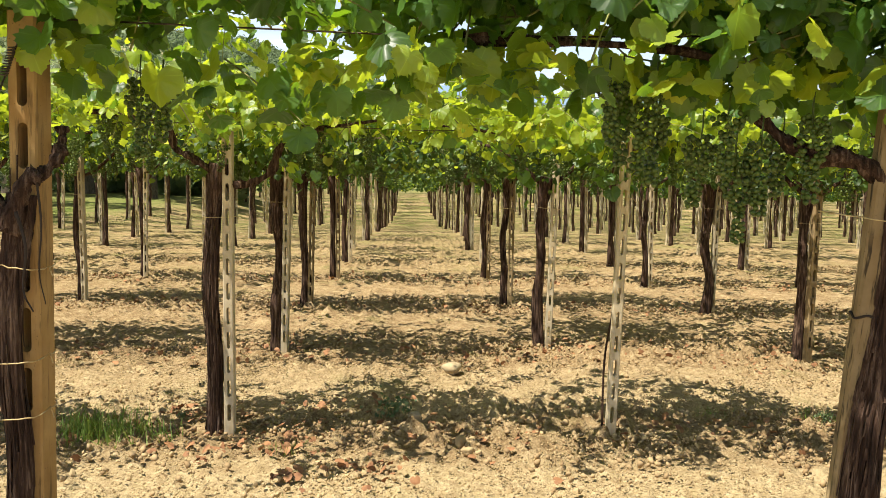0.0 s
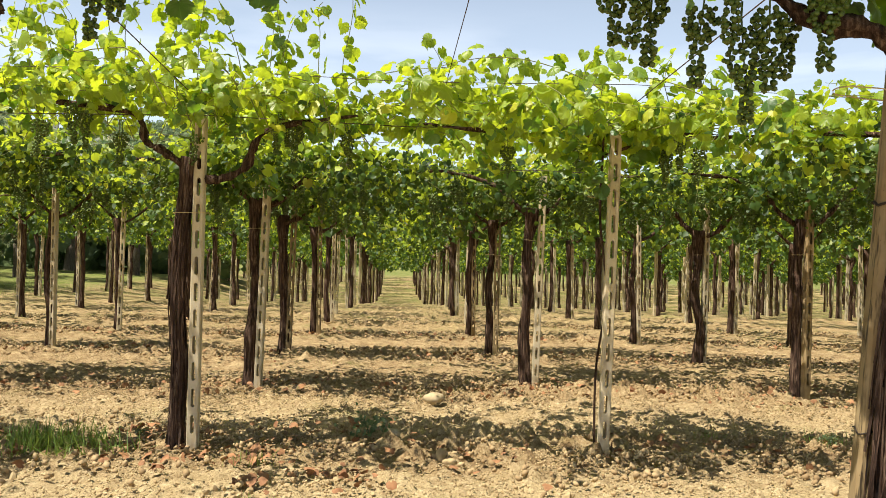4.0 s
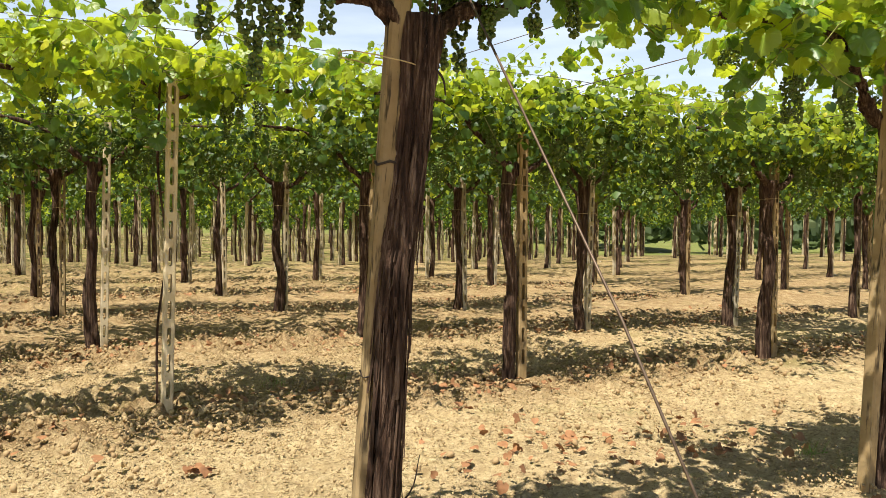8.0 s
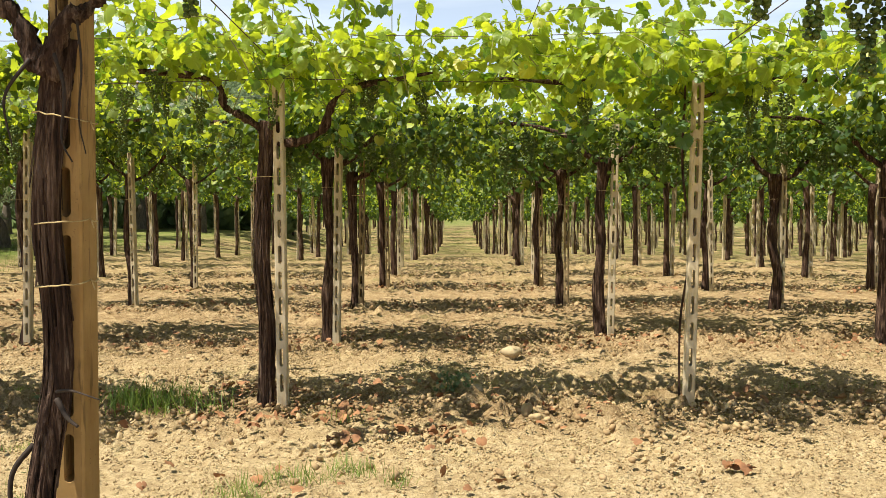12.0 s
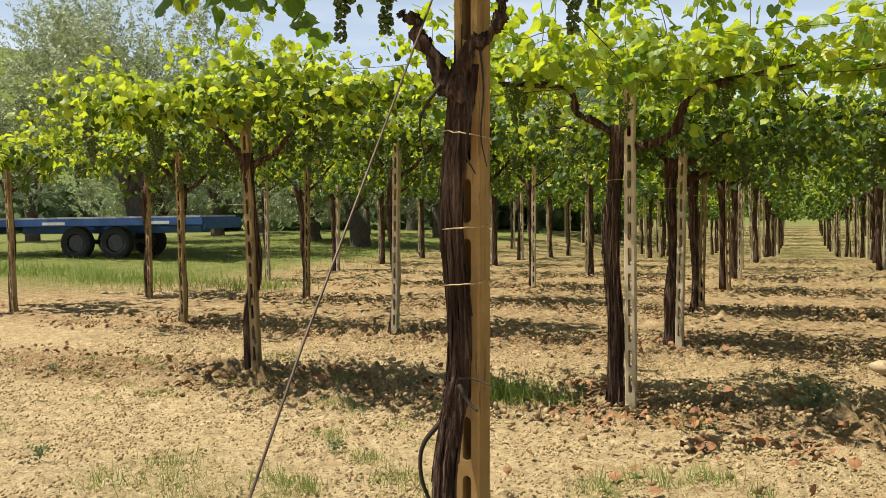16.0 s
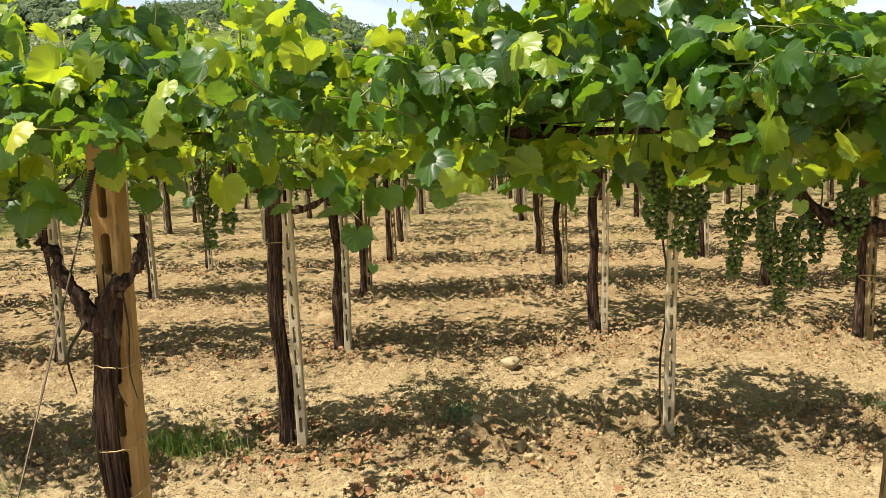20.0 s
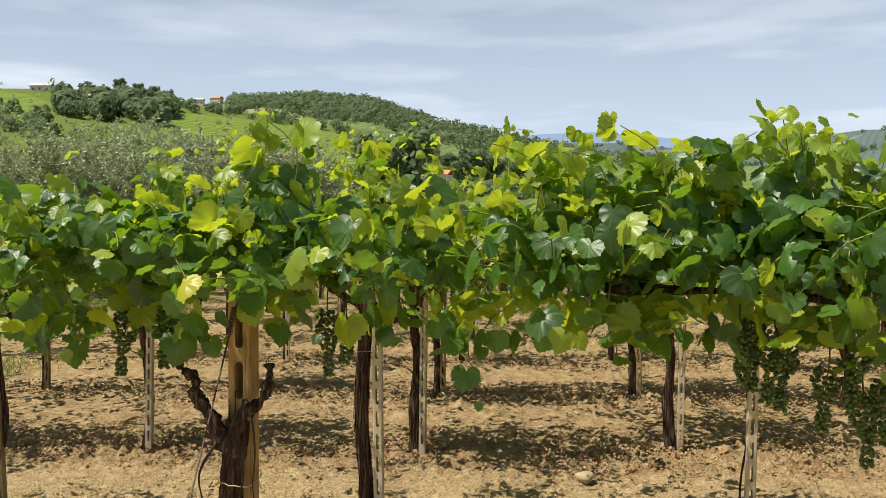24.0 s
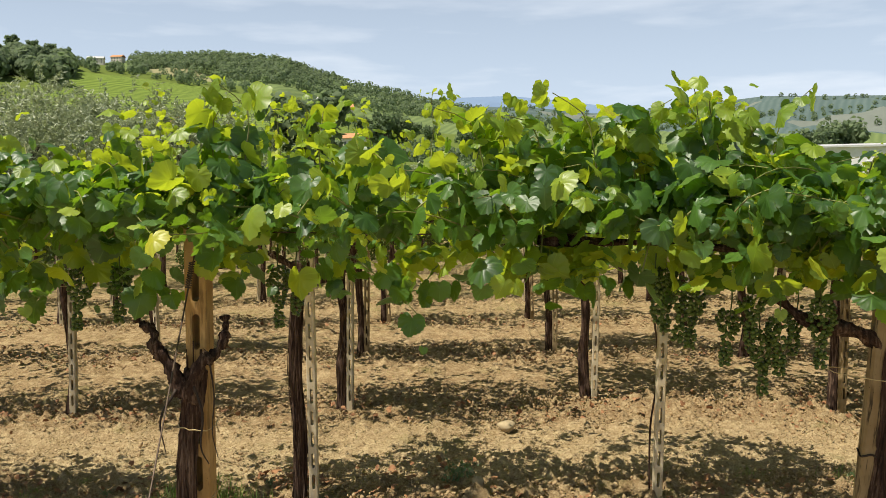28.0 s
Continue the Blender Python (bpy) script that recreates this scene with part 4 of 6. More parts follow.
vine(-1.485, 6.20, 104, 0, (-0.115, 0.02), 1.76, 0.046, (0.01, 0.0), singles=200, shoots=70, drop=1, wide=0.3, per_node=2.2, size=0.076, fresh=1.98, floor=1.93, lift=0.36, tall=[(-1.25 + 0.115 * i, 0.09 * (i % 5 - 2), 2.60 + 0.09 * (i * 3 % 5)) for i in range(19)],
     bunches=bunch_spots(rng, 10, -0.9, 0.9, 1.85, 2.1),
     arms=[[(-0.11, 0.02, 1.72), (-0.24, 0.02, 1.80), (-0.34, 0.02, 1.86), (-0.42, 0.02, 2.02), (-0.9, 0.02, 2.08)],
           [(-0.06, 0.02, 1.64), (0.10, 0.0, 1.63), (0.26, 0.0, 1.70), (0.34, 0.0, 1.88), (0.48, 0.0, 1.97), (0.95, 0.0, 2.05)]],
     label="old grapevine with a rough straight trunk and bent arms")
post(1.035, 6.18, POST_MID, (1.2, 0), -4, "slim pale concrete post with slots, standing without a trunk", ties=[(1.58, TIES[1])])
vine(1.035, 6.18, 105, 0, (-0.05, 0.01), 1.95, 0.004, (0.02, 0.0), singles=60, shoots=84, drop=4, wide=0.35, lift=0.22, fresh=1.92, tall=[(-1.2 + 0.16 * i, 0.08 * (i % 3 - 1), 2.36 + 0.05 * (i % 4)) for i in range(14)], per_node=2.2, size=0.076, floor=1.86, bunches=bunch_spots(rng, 5, -0.8, 0.8), label="young grapevine with a thin stem beside its post")
built |= {(2, 0), (2, 1)}

# the rest of the near rows
PLACES = {(2, -1): (-4.33, 6.2), (2, 2): (3.57, 6.06), (2, 3): (6.36, 6.03), (3, -3): (-10.05, 8.75), (3, -2): (-6.95, 8.43), (3, -1): (-4.32, 8.55), (3, 0): (-1.50, 8.63), (3, 1): (1.075, 8.98), (3, 2): (3.46, 8.42),
          (3, 3): (6.0, 8.18), (3, 4): (8.13, 7.95), (3, 5): (10.58, 7.95), (4, -3): (-9.8, 10.98), (4, -2): (-7.12, 11.28), (4, -1): (-4.48, 11.48), (4, 0): (-1.58, 11.28), (4, 1): (0.98, 11.42), (4, 2): (3.46, 10.95),
          (4, 3): (5.84, 10.52), (5, -1): (-4.41, 13.69), (5, 1): (0.94, 14.05), (5, 2): (3.39, 13.4)}
for r in range(1, 6):
    for c in range(FIRST_COL.get(r, -3), LAST_COL.get(r, 14) + 1):
        if (r, c) in built:
            continue
        built.add((r, c))
        px, py = PLACES.get((r, c), (COLS[c] + rng.normal(0, 0.05), ROWS_Y[r] + rng.normal(0, 0.06)))
        near = math.hypot(px, py - 1) < 12.5
        post(px, py, (POST_MID, POST_MID_B)[rng.integers(2)], (rng.normal(0, 1.0), rng.normal(0, 0.7)), rng.normal(0, 6), ties=[(rng.uniform(1.2, 1.5), TIES[int(rng.integers(2))])] if near else ())
        vine(px, py, 200 + 20 * r + c, 1 if near or r < 3 else 2, (-0.062 if c < 0 else -0.078, 0.05 if c < 0 else rng.normal(0.02, 0.02)), rng.uniform(1.6, 1.72), rng.uniform(0.038, 0.046) if c < 0 else rng.uniform(0.046, 0.060), (rng.normal(0, 0.03), rng.normal(0, 0.03)),
             bunches=bunch_spots(rng, 20 if near else 5, -1.1, 1.1, 1.74, 1.98), shoots=(150 if near else 115) if near or r < 3 else None, wide=0.26 if r < 3 else 0.34, across=0.7, lift=0.36 if r < 3 else 0.30, floor=1.82 if c < 0 else 1.66, drop=3 if c < 0 else 9, size=0.067 if near else None, per_node=2.2 if near else None, fresh=2.02 if r < 3 else 2.10)

# far rows: six vines built once and copied
far_vines = []
for i in range(6):
    far_vines.append(vine(0, -400 - 5 * i, 500 + i, 2, (-0.085, 0.02), 1.62 + 0.03 * i, 0.050, (0.015 * (i - 3), 0), across=0.75, bunches=bunch_spots(rng, 2, -1, 1, 1.72, 1.9), label="grapevine with dark trunk under a dense leafy canopy"))
far_post = post(0, -440, POST_FAR)
spots = [(math.hypot(COLS[c], ROWS_Y[r]), COLS[c] + rng.normal(0, 0.06), ROWS_Y[r] + rng.normal(0, 0.08)) for r in range(6, 28) for c in range(-3, LAST_COL.get(r, 14) + 1)]
spots.sort()
SINGLE = 300 - len(built)
rest = []
for i, (_, px, py) in enumerate(spots):
    kind, turn = int(rng.integers(6)), float(rng.choice([0, 180]) + rng.normal(0, 4))
    if i >= SINGLE:
        rest.append((kind, turn, px, py))
        continue
    where = pose(px, py, ground_z(px, py), 0, 0, turn)
    stand = pose(px, py, ground_z(px, py) - rng.uniform(0, 0.06), rng.normal(0, 0.8), rng.normal(0, 1.0), rng.normal(0, 8))
    if i < 6:
        far_vines[i].matrix_basis = where
    else:
        copy_thing(far_vines[kind], where)
    if i == 0:
        far_post.matrix_basis = stand
    else:
        copy_thing(far_post, stand)


def joined(name, label, part_names, mat, smooth=True):
    """The vines past the nearest three hundred, joined by kind of part."""
    vs, fs, n, index = [], [], 0, []
    for kind, turn, px, py in rest:
        src = [far_post] if "shaft" in part_names else [far_vines[kind]]
        a = math.radians(turn)
        rot = np.array([[math.cos(a), -math.sin(a), 0], [math.sin(a), math.cos(a), 0], [0, 0, 1]])
        for o in src[0].children:
            if o.name.split(".")[0] not in part_names:
                continue
            me = o.data
            co = np.empty(len(me.vertices) * 3)
            me.vertices.foreach_get("co", co)
            co = co.reshape(-1, 3) @ rot.T + [px, py, ground_z(px, py)]
            vs.append(co)
            fs += [tuple(q + n for q in p.vertices) for p in me.polygons]
            index += [p.material_index for p in me.polygons]
            n += len(co)
    me = mesh_of(name, np.concatenate(vs), fs, mat, smooth)
    if any(index):
        me.materials.append(M_LEAF_FAR_YOUNG_LIT)
        me.polygons.foreach_set("material_index", index)
    ob = new(name, me)
    return tagged(ob, label, "vineyard", kind="stuff")


joined("far_vine_foliage", "leafy canopy of the far vine rows", ("foliage",), M_LEAF_FAR)
joined("far_vine_trunks", "dark trunks of the far vine rows", ("trunk", "arm"), M_BARK)
joined("far_posts", "pale concrete posts of the far vine rows", ("shaft",), M_CONC_GREY, False)


# dead twigs, tendrils and dark bands on the near trunks and posts
def twig(parent, pts, r0, r1, name="dead_twig"):
    p = spline(pts, 16)
    v, f = tube(p, np.linspace(r0, r1, len(p)), 6)
    return part(name, mesh_of(name, v, f, M_TWIG, True), None, parent, "thin dark dead twig on the trunk")


near_vines = [o for o in scene.objects if o.name.startswith("grapevine") and not o.parent][:3]
twig(near_vines[0], [(-0.05, -0.12, 0.62), (-0.10, -0.13, 0.55), (-0.105, -0.13, 0.46), (-0.075, -0.125, 0.38), (-0.045, -0.12, 0.35)], 0.008, 0.005)
twig(near_vines[0], [(0.02, -0.13, 0.76), (0.08, -0.17, 0.77), (0.16, -0.20, 0.755)], 0.005, 0.0015)
twig(near_vines[0], [(0.02, -0.13, 0.74), (0.06, -0.16, 0.70), (0.09, -0.17, 0.68)], 0.008, 0.004)
twig(near_vines[0], [(0.03, -0.12, 1.62), (0.07, -0.15, 1.52), (0.06, -0.15, 1.40), (0.09, -0.16, 1.34)], 0.006, 0.002)
twig(near_vines[0], [(0.09, -0.12, 1.72), (0.11, -0.14, 1.58), (0.10, -0.14, 1.45), (0.12, -0.15, 1.36)], 0.004, 0.0015)
twig(near_vines[0], [(-0.03, -0.12, 1.60), (-0.08, -0.15, 1.50), (-0.07, -0.14, 1.38)], 0.006, 0.002)
twig(near_vines[1], [(0.13, -0.05, 1.66), (0.22, -0.07, 1.60), (0.24, -0.07, 1.54)], 0.006, 0.002)
twig(near_vines[1], [(0.08, -0.05, 0.35), (0.14, -0.07, 0.42), (0.16, -0.08, 0.52)], 0.004, 0.0015)


def band(z, rx, ry, r, parent, mat):
    a = np.linspace(0, 2 * np.pi, 25)
    sq = np.maximum(np.abs(np.cos(a)), np.abs(np.sin(a))) ** -0.8
    p = np.column_stack([rx * np.cos(a) * sq, ry * np.sin(a) * sq, z + 0.006 * np.sin(3 * a)])
    v, f = tube(p, np.full(25, r), 5)
    return part("wire_band", mesh_of("wire_band", v, f, mat, True), None, parent, "dark wire band wound round the post")


near_posts = [o for o in scene.objects if o.name.startswith("concrete_post") and not o.parent][:5]
band(1.345, 0.033, 0.034, 0.004, near_posts[1], M_TWIG)
band(0.75, 0.033, 0.034, 0.002, near_posts[1], M_TWIG)
band(1.62, 0.037, 0.037, 0.0025, near_posts[4], M_TIE)


# ---------------------------------------------------------------- wires
def wire(points, radius, name="trellis_wire", label="thin dark trellis wire strung along the posts", mat=None):
    v, f = tube(points, np.full(len(points), radius), 5)
    ob = new(name, mesh_of(name, v, f, mat or M_WIRE, True))
    return tagged(ob, label, "wire", "trellis wires")


for r in range(1, 12):
    xs = [COLS[c] for c in range(FIRST_COL.get(r, -3), LAST_COL.get(r, 14) + 1)]
    pts = []
    for i, x in enumerate(xs):
        pts.append((x, ROWS_Y[r], ground_z(x, ROWS_Y[r]) + 2.02 + (0.14 if r == 1 else 0)))
        if i + 1 < len(xs):
            xm = (x + xs[i + 1]) / 2
            pts.append((xm, ROWS_Y[r], ground_z(xm, ROWS_Y[r]) + 1.99 + (0.14 if r == 1 else 0)))
    wire(pts, 0.003)
    if 1 < r < 5:
        wire([(x, y + 0.45, z + 0.12) for x, y, z in pts], 0.002)
        wire([(x, y - 0.55, z + 0.16) for x, y, z in pts], 0.002)
for c in range(-1, 6):
    r0 = max(1, 1 - c)
    pts = [(COLS[c] + 0.01, ROWS_Y[r], ground_z(COLS[c], ROWS_Y[r]) + (2.17 if r == 1 else 2.05)) for r in range(r0, 12) if (r > 1 or c >= 0)]
    wire(pts, 0.003)

for c in range(-1, 4):
    r0 = max(1, 1 - c)
    xm = (COLS[c] + COLS[c + 1]) / 2 + 0.18
    wire([(xm, ROWS_Y[r], ground_z(xm, ROWS_Y[r]) + 2.12) for r in range(r0, 12) if (r > 1 or c >= 0)], 0.002)

# anchor wires of the end posts
wire([(-1.39, 3.22, 2.10), (-1.37, 2.30, 1.0), (-1.383, 1.55, -0.05)], 0.0029, "anchor_wire", "rusty anchor wire running from an end post into the ground", M_CABLE)


wire([(1.10, 3.18, 2.12), (1.098, 2.314, 1.0), (1.097, 1.60, -0.05)], 0.0034, "anchor_wire", "rusty anchor wire running from a leaning post into the ground", M_CABLE)


# tension spring at the top of one anchor wire
turns = np.linspace(0, 2 * np.pi * 11, 170)
u = np.linspace(0, 1, 170)
coil = np.column_stack([-1.386 + 0.009 * np.cos(turns), 3.16 - 0.055 * u + 0.009 * np.sin(turns), 2.06 - 0.085 * u])
v, f = tube(coil, np.full(170, 0.0022), 5)
tagged(new("tension_spring", mesh_of("tension_spring", v, f, M_WIRE, True)), "small rusty coil spring on an anchor wire", "spring")


# ---------------------------------------------------------------- things on the ground
def stone(x, y, size, seed, mat, name="stone", label="pale rounded fieldstone lying on the soil"):
    g = np.random.default_rng(seed)
    bm = bmesh.new()
    bmesh.ops.create_icosphere(bm, subdivisions=3, radius=1.0)
    ph = g.uniform(0, 6, 6)
    for v in bm.verts:
        p = v.co
        k = 1 + 0.16 * math.sin(2.3 * p.x + ph[0]) + 0.13 * math.sin(3.1 * p.y + ph[1]) + 0.10 * math.sin(4.2 * p.z + ph[2]) + 0.06 * math.sin(7 * (p.x - p.y) + ph[3]) + 0.03 * g.standard_normal()
        v.co = (p.x * k * size[0], p.y * k * size[1], p.z * k * size[2])
    for f in bm.faces:
        f.smooth = True
    me = bpy.data.meshes.new(name)
    bm.to_mesh(me)
    bm.free()
    me.materials.append(mat)
    ob = new(name, me)
    ob.matrix_world = pose(x, y, ground_z(x, y) + size[2] * 0.55, g.uniform(-10, 10), g.uniform(-10, 10), g.uniform(0, 360))
    return tagged(ob, label, "stone", "stones on the soil")


stone(0.05, 7.87, (0.085, 0.07, 0.06), 1, M_STONE)
stone(-0.27, 6.44, (0.048, 0.042, 0.04), 2, M_STONE, label="small pale stone beside a grey-green weed")
stone(0.02, 5.97, (0.042, 0.038, 0.034), 3, M_CLOD, label="tan lump of dry clay")
stone(0.05, 5.80, (0.036, 0.032, 0.028), 4, M_CLOD, label="small reddish lump of dry clay")


def litter(name, label, category, spots, template, mat, size, flat, seed, lift=0.01, smooth=True):
    """Many small pieces on the ground as one object: spots are (x, y, spread, count)."""
    g = np.random.default_rng(seed)
    pos, nor, tip, sz = [], [], [], []
    for x, y, s, n in spots:
        px, py = x + g.normal(0, s, n), y + g.normal(0, s * 0.8, n)
        pz = lay(px, py)
        for a, b, c in zip(px, py, pz):
            pos.append((a, b, c + lift + g.uniform(0.0, 0.012)))
            nor.append(np.array([0, 0, 1.0]) + g.normal(0, flat, 3))
            tip.append(g.normal(0, 1, 3))
            sz.append(size * g.uniform(0.5, 1.3))
    m = frames_from(np.array(nor), np.array(tip)) * np.array(sz)[:, None, None]
    v, f, uv = scatter(template[0], template[1], template[2], m, np.array(pos))
    ob = new(name, mesh_of(name, v, f, mat, smooth, uv))
    return tagged(ob, label, category, kind="stuff")


# clods: lumps along the tilled strips
g = np.random.default_rng(31)
cv, cf = ball(1)
ov = np.array([(1, 0, 0), (-1, 0, 0), (0, 1, 0), (0, -1, 0), (0, 0, 0.7), (0, 0, -0.7)]) * (1 + 0.25 * g.standard_normal((6, 1)))
of = [(0, 2, 4), (2, 1, 4), (1, 3, 4), (3, 0, 4), (2, 0, 5), (1, 2, 5), (3, 1, 5), (0, 3, 5)]
cv = cv * (1 + 0.17 * g.standard_normal((len(cv), 1)))
cv2 = np.column_stack([cv[:, 0], cv[:, 1] * 0.8, cv[:, 2] * 0.65])
spots = []
for _ in range(900):
    r = int(g.integers(2, 6))
    spots.append((g.uniform(-6, 8), ROWS_Y[r] + g.normal(0.1, 0.5), 0.22, 12))
for _ in range(1500):
    spots.append((g.uniform(-7, 5), g.uniform(3.2, 8.5), 0.16, 16))
litter("soil_crumbs", "fine crumbs of dry tan clay strewn over the soil", "clods", spots, (ov, of, np.zeros((6, 2))), M_CLOD, 0.009, 0.6, 32, 0.0, True)
spots = []
for _ in range(1100):
    r = int(g.integers(2, 7))
    spots.append((g.uniform(-9, 11), ROWS_Y[r] + g.normal(0.05, 0.34), 0.16, 9))
for _ in range(60):
    spots.append((g.uniform(-4, 5), g.uniform(4.2, 8.0), 0.2, 5))
litter("soil_clods", "crumbled clods of reddish clay under the vines", "clods", spots, (cv2, cf, np.zeros((len(cv2), 2))), M_CLOD_RED, 0.020, 0.9, 36, 0.004, True)
spots = []
for x, y in ((0.0, 5.95), (0.8, 5.9), (1.2, 6.1), (-0.6, 5.3), (0.4, 6.3), (1.5, 6.0), (-0.75, 5.6), (-0.5, 5.5), (-0.9, 5.45), (0.1, 6.1), (1.3, 5.8), (-1.1, 5.2), (0.6, 5.0), (-2.2, 5.5), (-2.8, 5.2)):
    spots.append((x, y, 0.12, 14))
litter("soil_clods", "crumbled clods of dry tan clay beside the vine rows", "clods", spots, (cv2, cf, np.zeros((len(cv2), 2))), M_CLOD, 0.019, 0.9, 37, 0.004, False)

# fallen leaves
spots = [(-1.75, 6.6, 0.16, 60), (-1.3, 5.95, 0.2, 45), (-0.75, 6.6, 0.25, 22), (-0.55, 5.55, 0.16, 30), (-1.0, 5.4, 0.05, 16), (0.9, 4.9, 0.04, 8), (3.3, 6.0, 0.3, 50), (2.6, 4.4, 0.4, 60), (3.6, 4.2, 0.4, 40),
         (-4.1, 6.3, 0.35, 40), (-4.0, 8.5, 0.4, 50), (1.0, 8.6, 0.35, 45), (-1.5, 8.8, 0.35, 40), (3.6, 8.5, 0.4, 40), (-0.9, 4.9, 0.4, 16), (-7, 8.6, 0.4, 40), (-2.6, 6.3, 0.3, 30)]
spots += [(COLS[c] + dx, ROWS_Y[r] + dy, 0.35, 18) for r in (2, 3, 4, 5) for c in range(-2, 5) for dx, dy in ((0.3, 0.2), (-0.6, -0.3), (1.2, 0.1))]
litter("fallen_leaves", "dry curled red-brown vine leaves lying on the soil", "leaves", spots, LEAF_MID[1], M_DRY, 0.046, 0.5, 33, 0.016)

# grass and weeds
blade = (np.array([(-0.02, 0, 0), (0.02, 0, 0), (0.014, 0.10, 0.45), (-0.014, 0.10, 0.45), (0, 0.32, 0.85)]), [(0, 1, 2, 3), (3, 2, 4)], np.zeros((5, 2)))


def grass(name, label, spots, size, seed, mat=None):
    return litter(name, label, "grass", spots, blade, mat or M_GRASS, size, 0.35, seed, -0.005)


grass("grass_tuft", "low tuft of fresh green grass beside a post", [(-2.35, 6.15, 0.13, 420), (-2.1, 6.1, 0.16, 160)], 0.16, 41)
grass("grass_tuft", "thin dry grass and weeds on the headland", [(-1.3, 4.5, 0.09, 160), (-0.9, 4.3, 0.07, 120), (-2.9, 4.9, 0.06, 160), (-2.5, 4.6, 0.07, 180), (-2.2, 4.35, 0.10, 260), (-3.3, 5.6, 0.07, 140), (1.9, 6.6, 0.08, 60), (-4.6, 5.4, 0.08, 160), (-3.4, 4.2, 0.12, 300), (-3.0, 3.9, 0.15, 320), (-1.9, 4.1, 0.10, 200), (-2.6, 4.1, 0.08, 160), (-4.6, 6.9, 0.12, 200), (-5.6, 6.4, 0.10, 160)], 0.065, 42)
spots = []
g = np.random.default_rng(43)
for _ in range(150):
    spots.append((g.uniform(-9, 9), g.uniform(8, 24), 0.3, 26))
for _ in range(34):
    spots.append((g.uniform(-7, -2.2), g.uniform(3.6, 7.4), 0.05, 70))
grass("sparse_grass", "sparse yellow-green grass between the vine rows", spots, 0.055, 44)
spots = []
for _ in range(420):
    x, y = g.uniform(-24, -9.5), g.uniform(10.5, 30)
    if x < -9.5 - 0.35 * max(0, 13 - y):
        spots.append((x, y, 0.35, 62))
grass("meadow_grass", "mown green meadow grass beside the vineyard", spots, 0.12, 45)
spots = [(g.uniform(-17, -8.5), 12.6 + g.normal(0, 0.5) - 0.12 * i, 0.35, 60) for i in range(4) for _ in range(14)]
grass("tall_weeds", "lush green weeds along the meadow's edge", spots, 0.22, 46)


def weed(x, y, seed):
    g = np.random.default_rng(seed)
    th = new("weed")
    th.location = (x, y, ground_z(x, y))
    tagged(th, "low grey-green weed with small leaves", "weed", "weeds")
    stems = []
    for _ in range(11):
        a, l = g.uniform(0, 6.28), g.uniform(0.07, 0.18)
        stems.append(np.array([(0, 0, 0), (0.4 * l * math.cos(a), 0.4 * l * math.sin(a), 0.10), (l * math.cos(a), l * math.sin(a), g.uniform(0.06, 0.16))]))
    for p in stems:
        v, f = tube(p, [0.003, 0.002, 0.001], 4)
        part("stem", mesh_of("stem", v, f, M_WEED), None, th)
    pos, m, _ = leaves_on(g, [spline(p, 10) for p in stems], 0.026, 1.3)
    tagged(part("leaves", foliage_mesh("leaves", pos, m, LEAF_MID, M_WEED), None, th), kind="stuff")
    return th


weed(-0.42, 6.55, 51)
for i, (x, y) in enumerate(((-5.2, 6.12), (-6.1, 5.86), (-4.12, 4.04), (-3.06, 6.29), (-2.74, 4.69), (2.65, 6.5), (-1.88, 6.5))):
    copy_thing(bpy.data.objects["weed"], pose(x, y, ground_z(x, y), 0, 0, 51 * i) @ Matrix.Scale(0.34 + 0.06 * (i % 3), 4))
grass("grass_tuft", "small tufts of fresh grass sprouting from bare soil", [(-1.16, 4.76, 0.06, 90), (-0.84, 4.84, 0.05, 70), (-0.67, 4.68, 0.04, 40), (-3.46, 3.84, 0.10, 130), (-2.75, 4.15, 0.07, 110), (-2.54, 4.09, 0.05, 70), (-1.03, 4.73, 0.05, 60), (-0.93, 4.9, 0.05, 60), (-1.31, 4.6, 0.06, 90), (3.2, 6.6, 0.12, 60), (2.65, 6.56, 0.10, 90), (3.74, 3.77, 0.05, 50), (-1.08, 5.8, 0.10, 50)], 0.085, 47)



# ---------------------------------------------------------------- olive trees and woods
OLIVE_LEAF = (np.array([(0, 0, 0), (0.16, 0.45, 0.02), (0, 1.0, 0), (-0.16, 0.45, 0.02)]), [(0, 1, 2, 3)], np.zeros((4, 2)))
CLUMP_LEAF = (np.array([(0, -0.5, 0), (0.45, -0.1, 0.10), (0.25, 0.5, 0), (-0.25, 0.5, 0.08), (-0.45, -0.1, 0)]), [(0, 1, 2, 3, 4)], np.zeros((5, 2)))


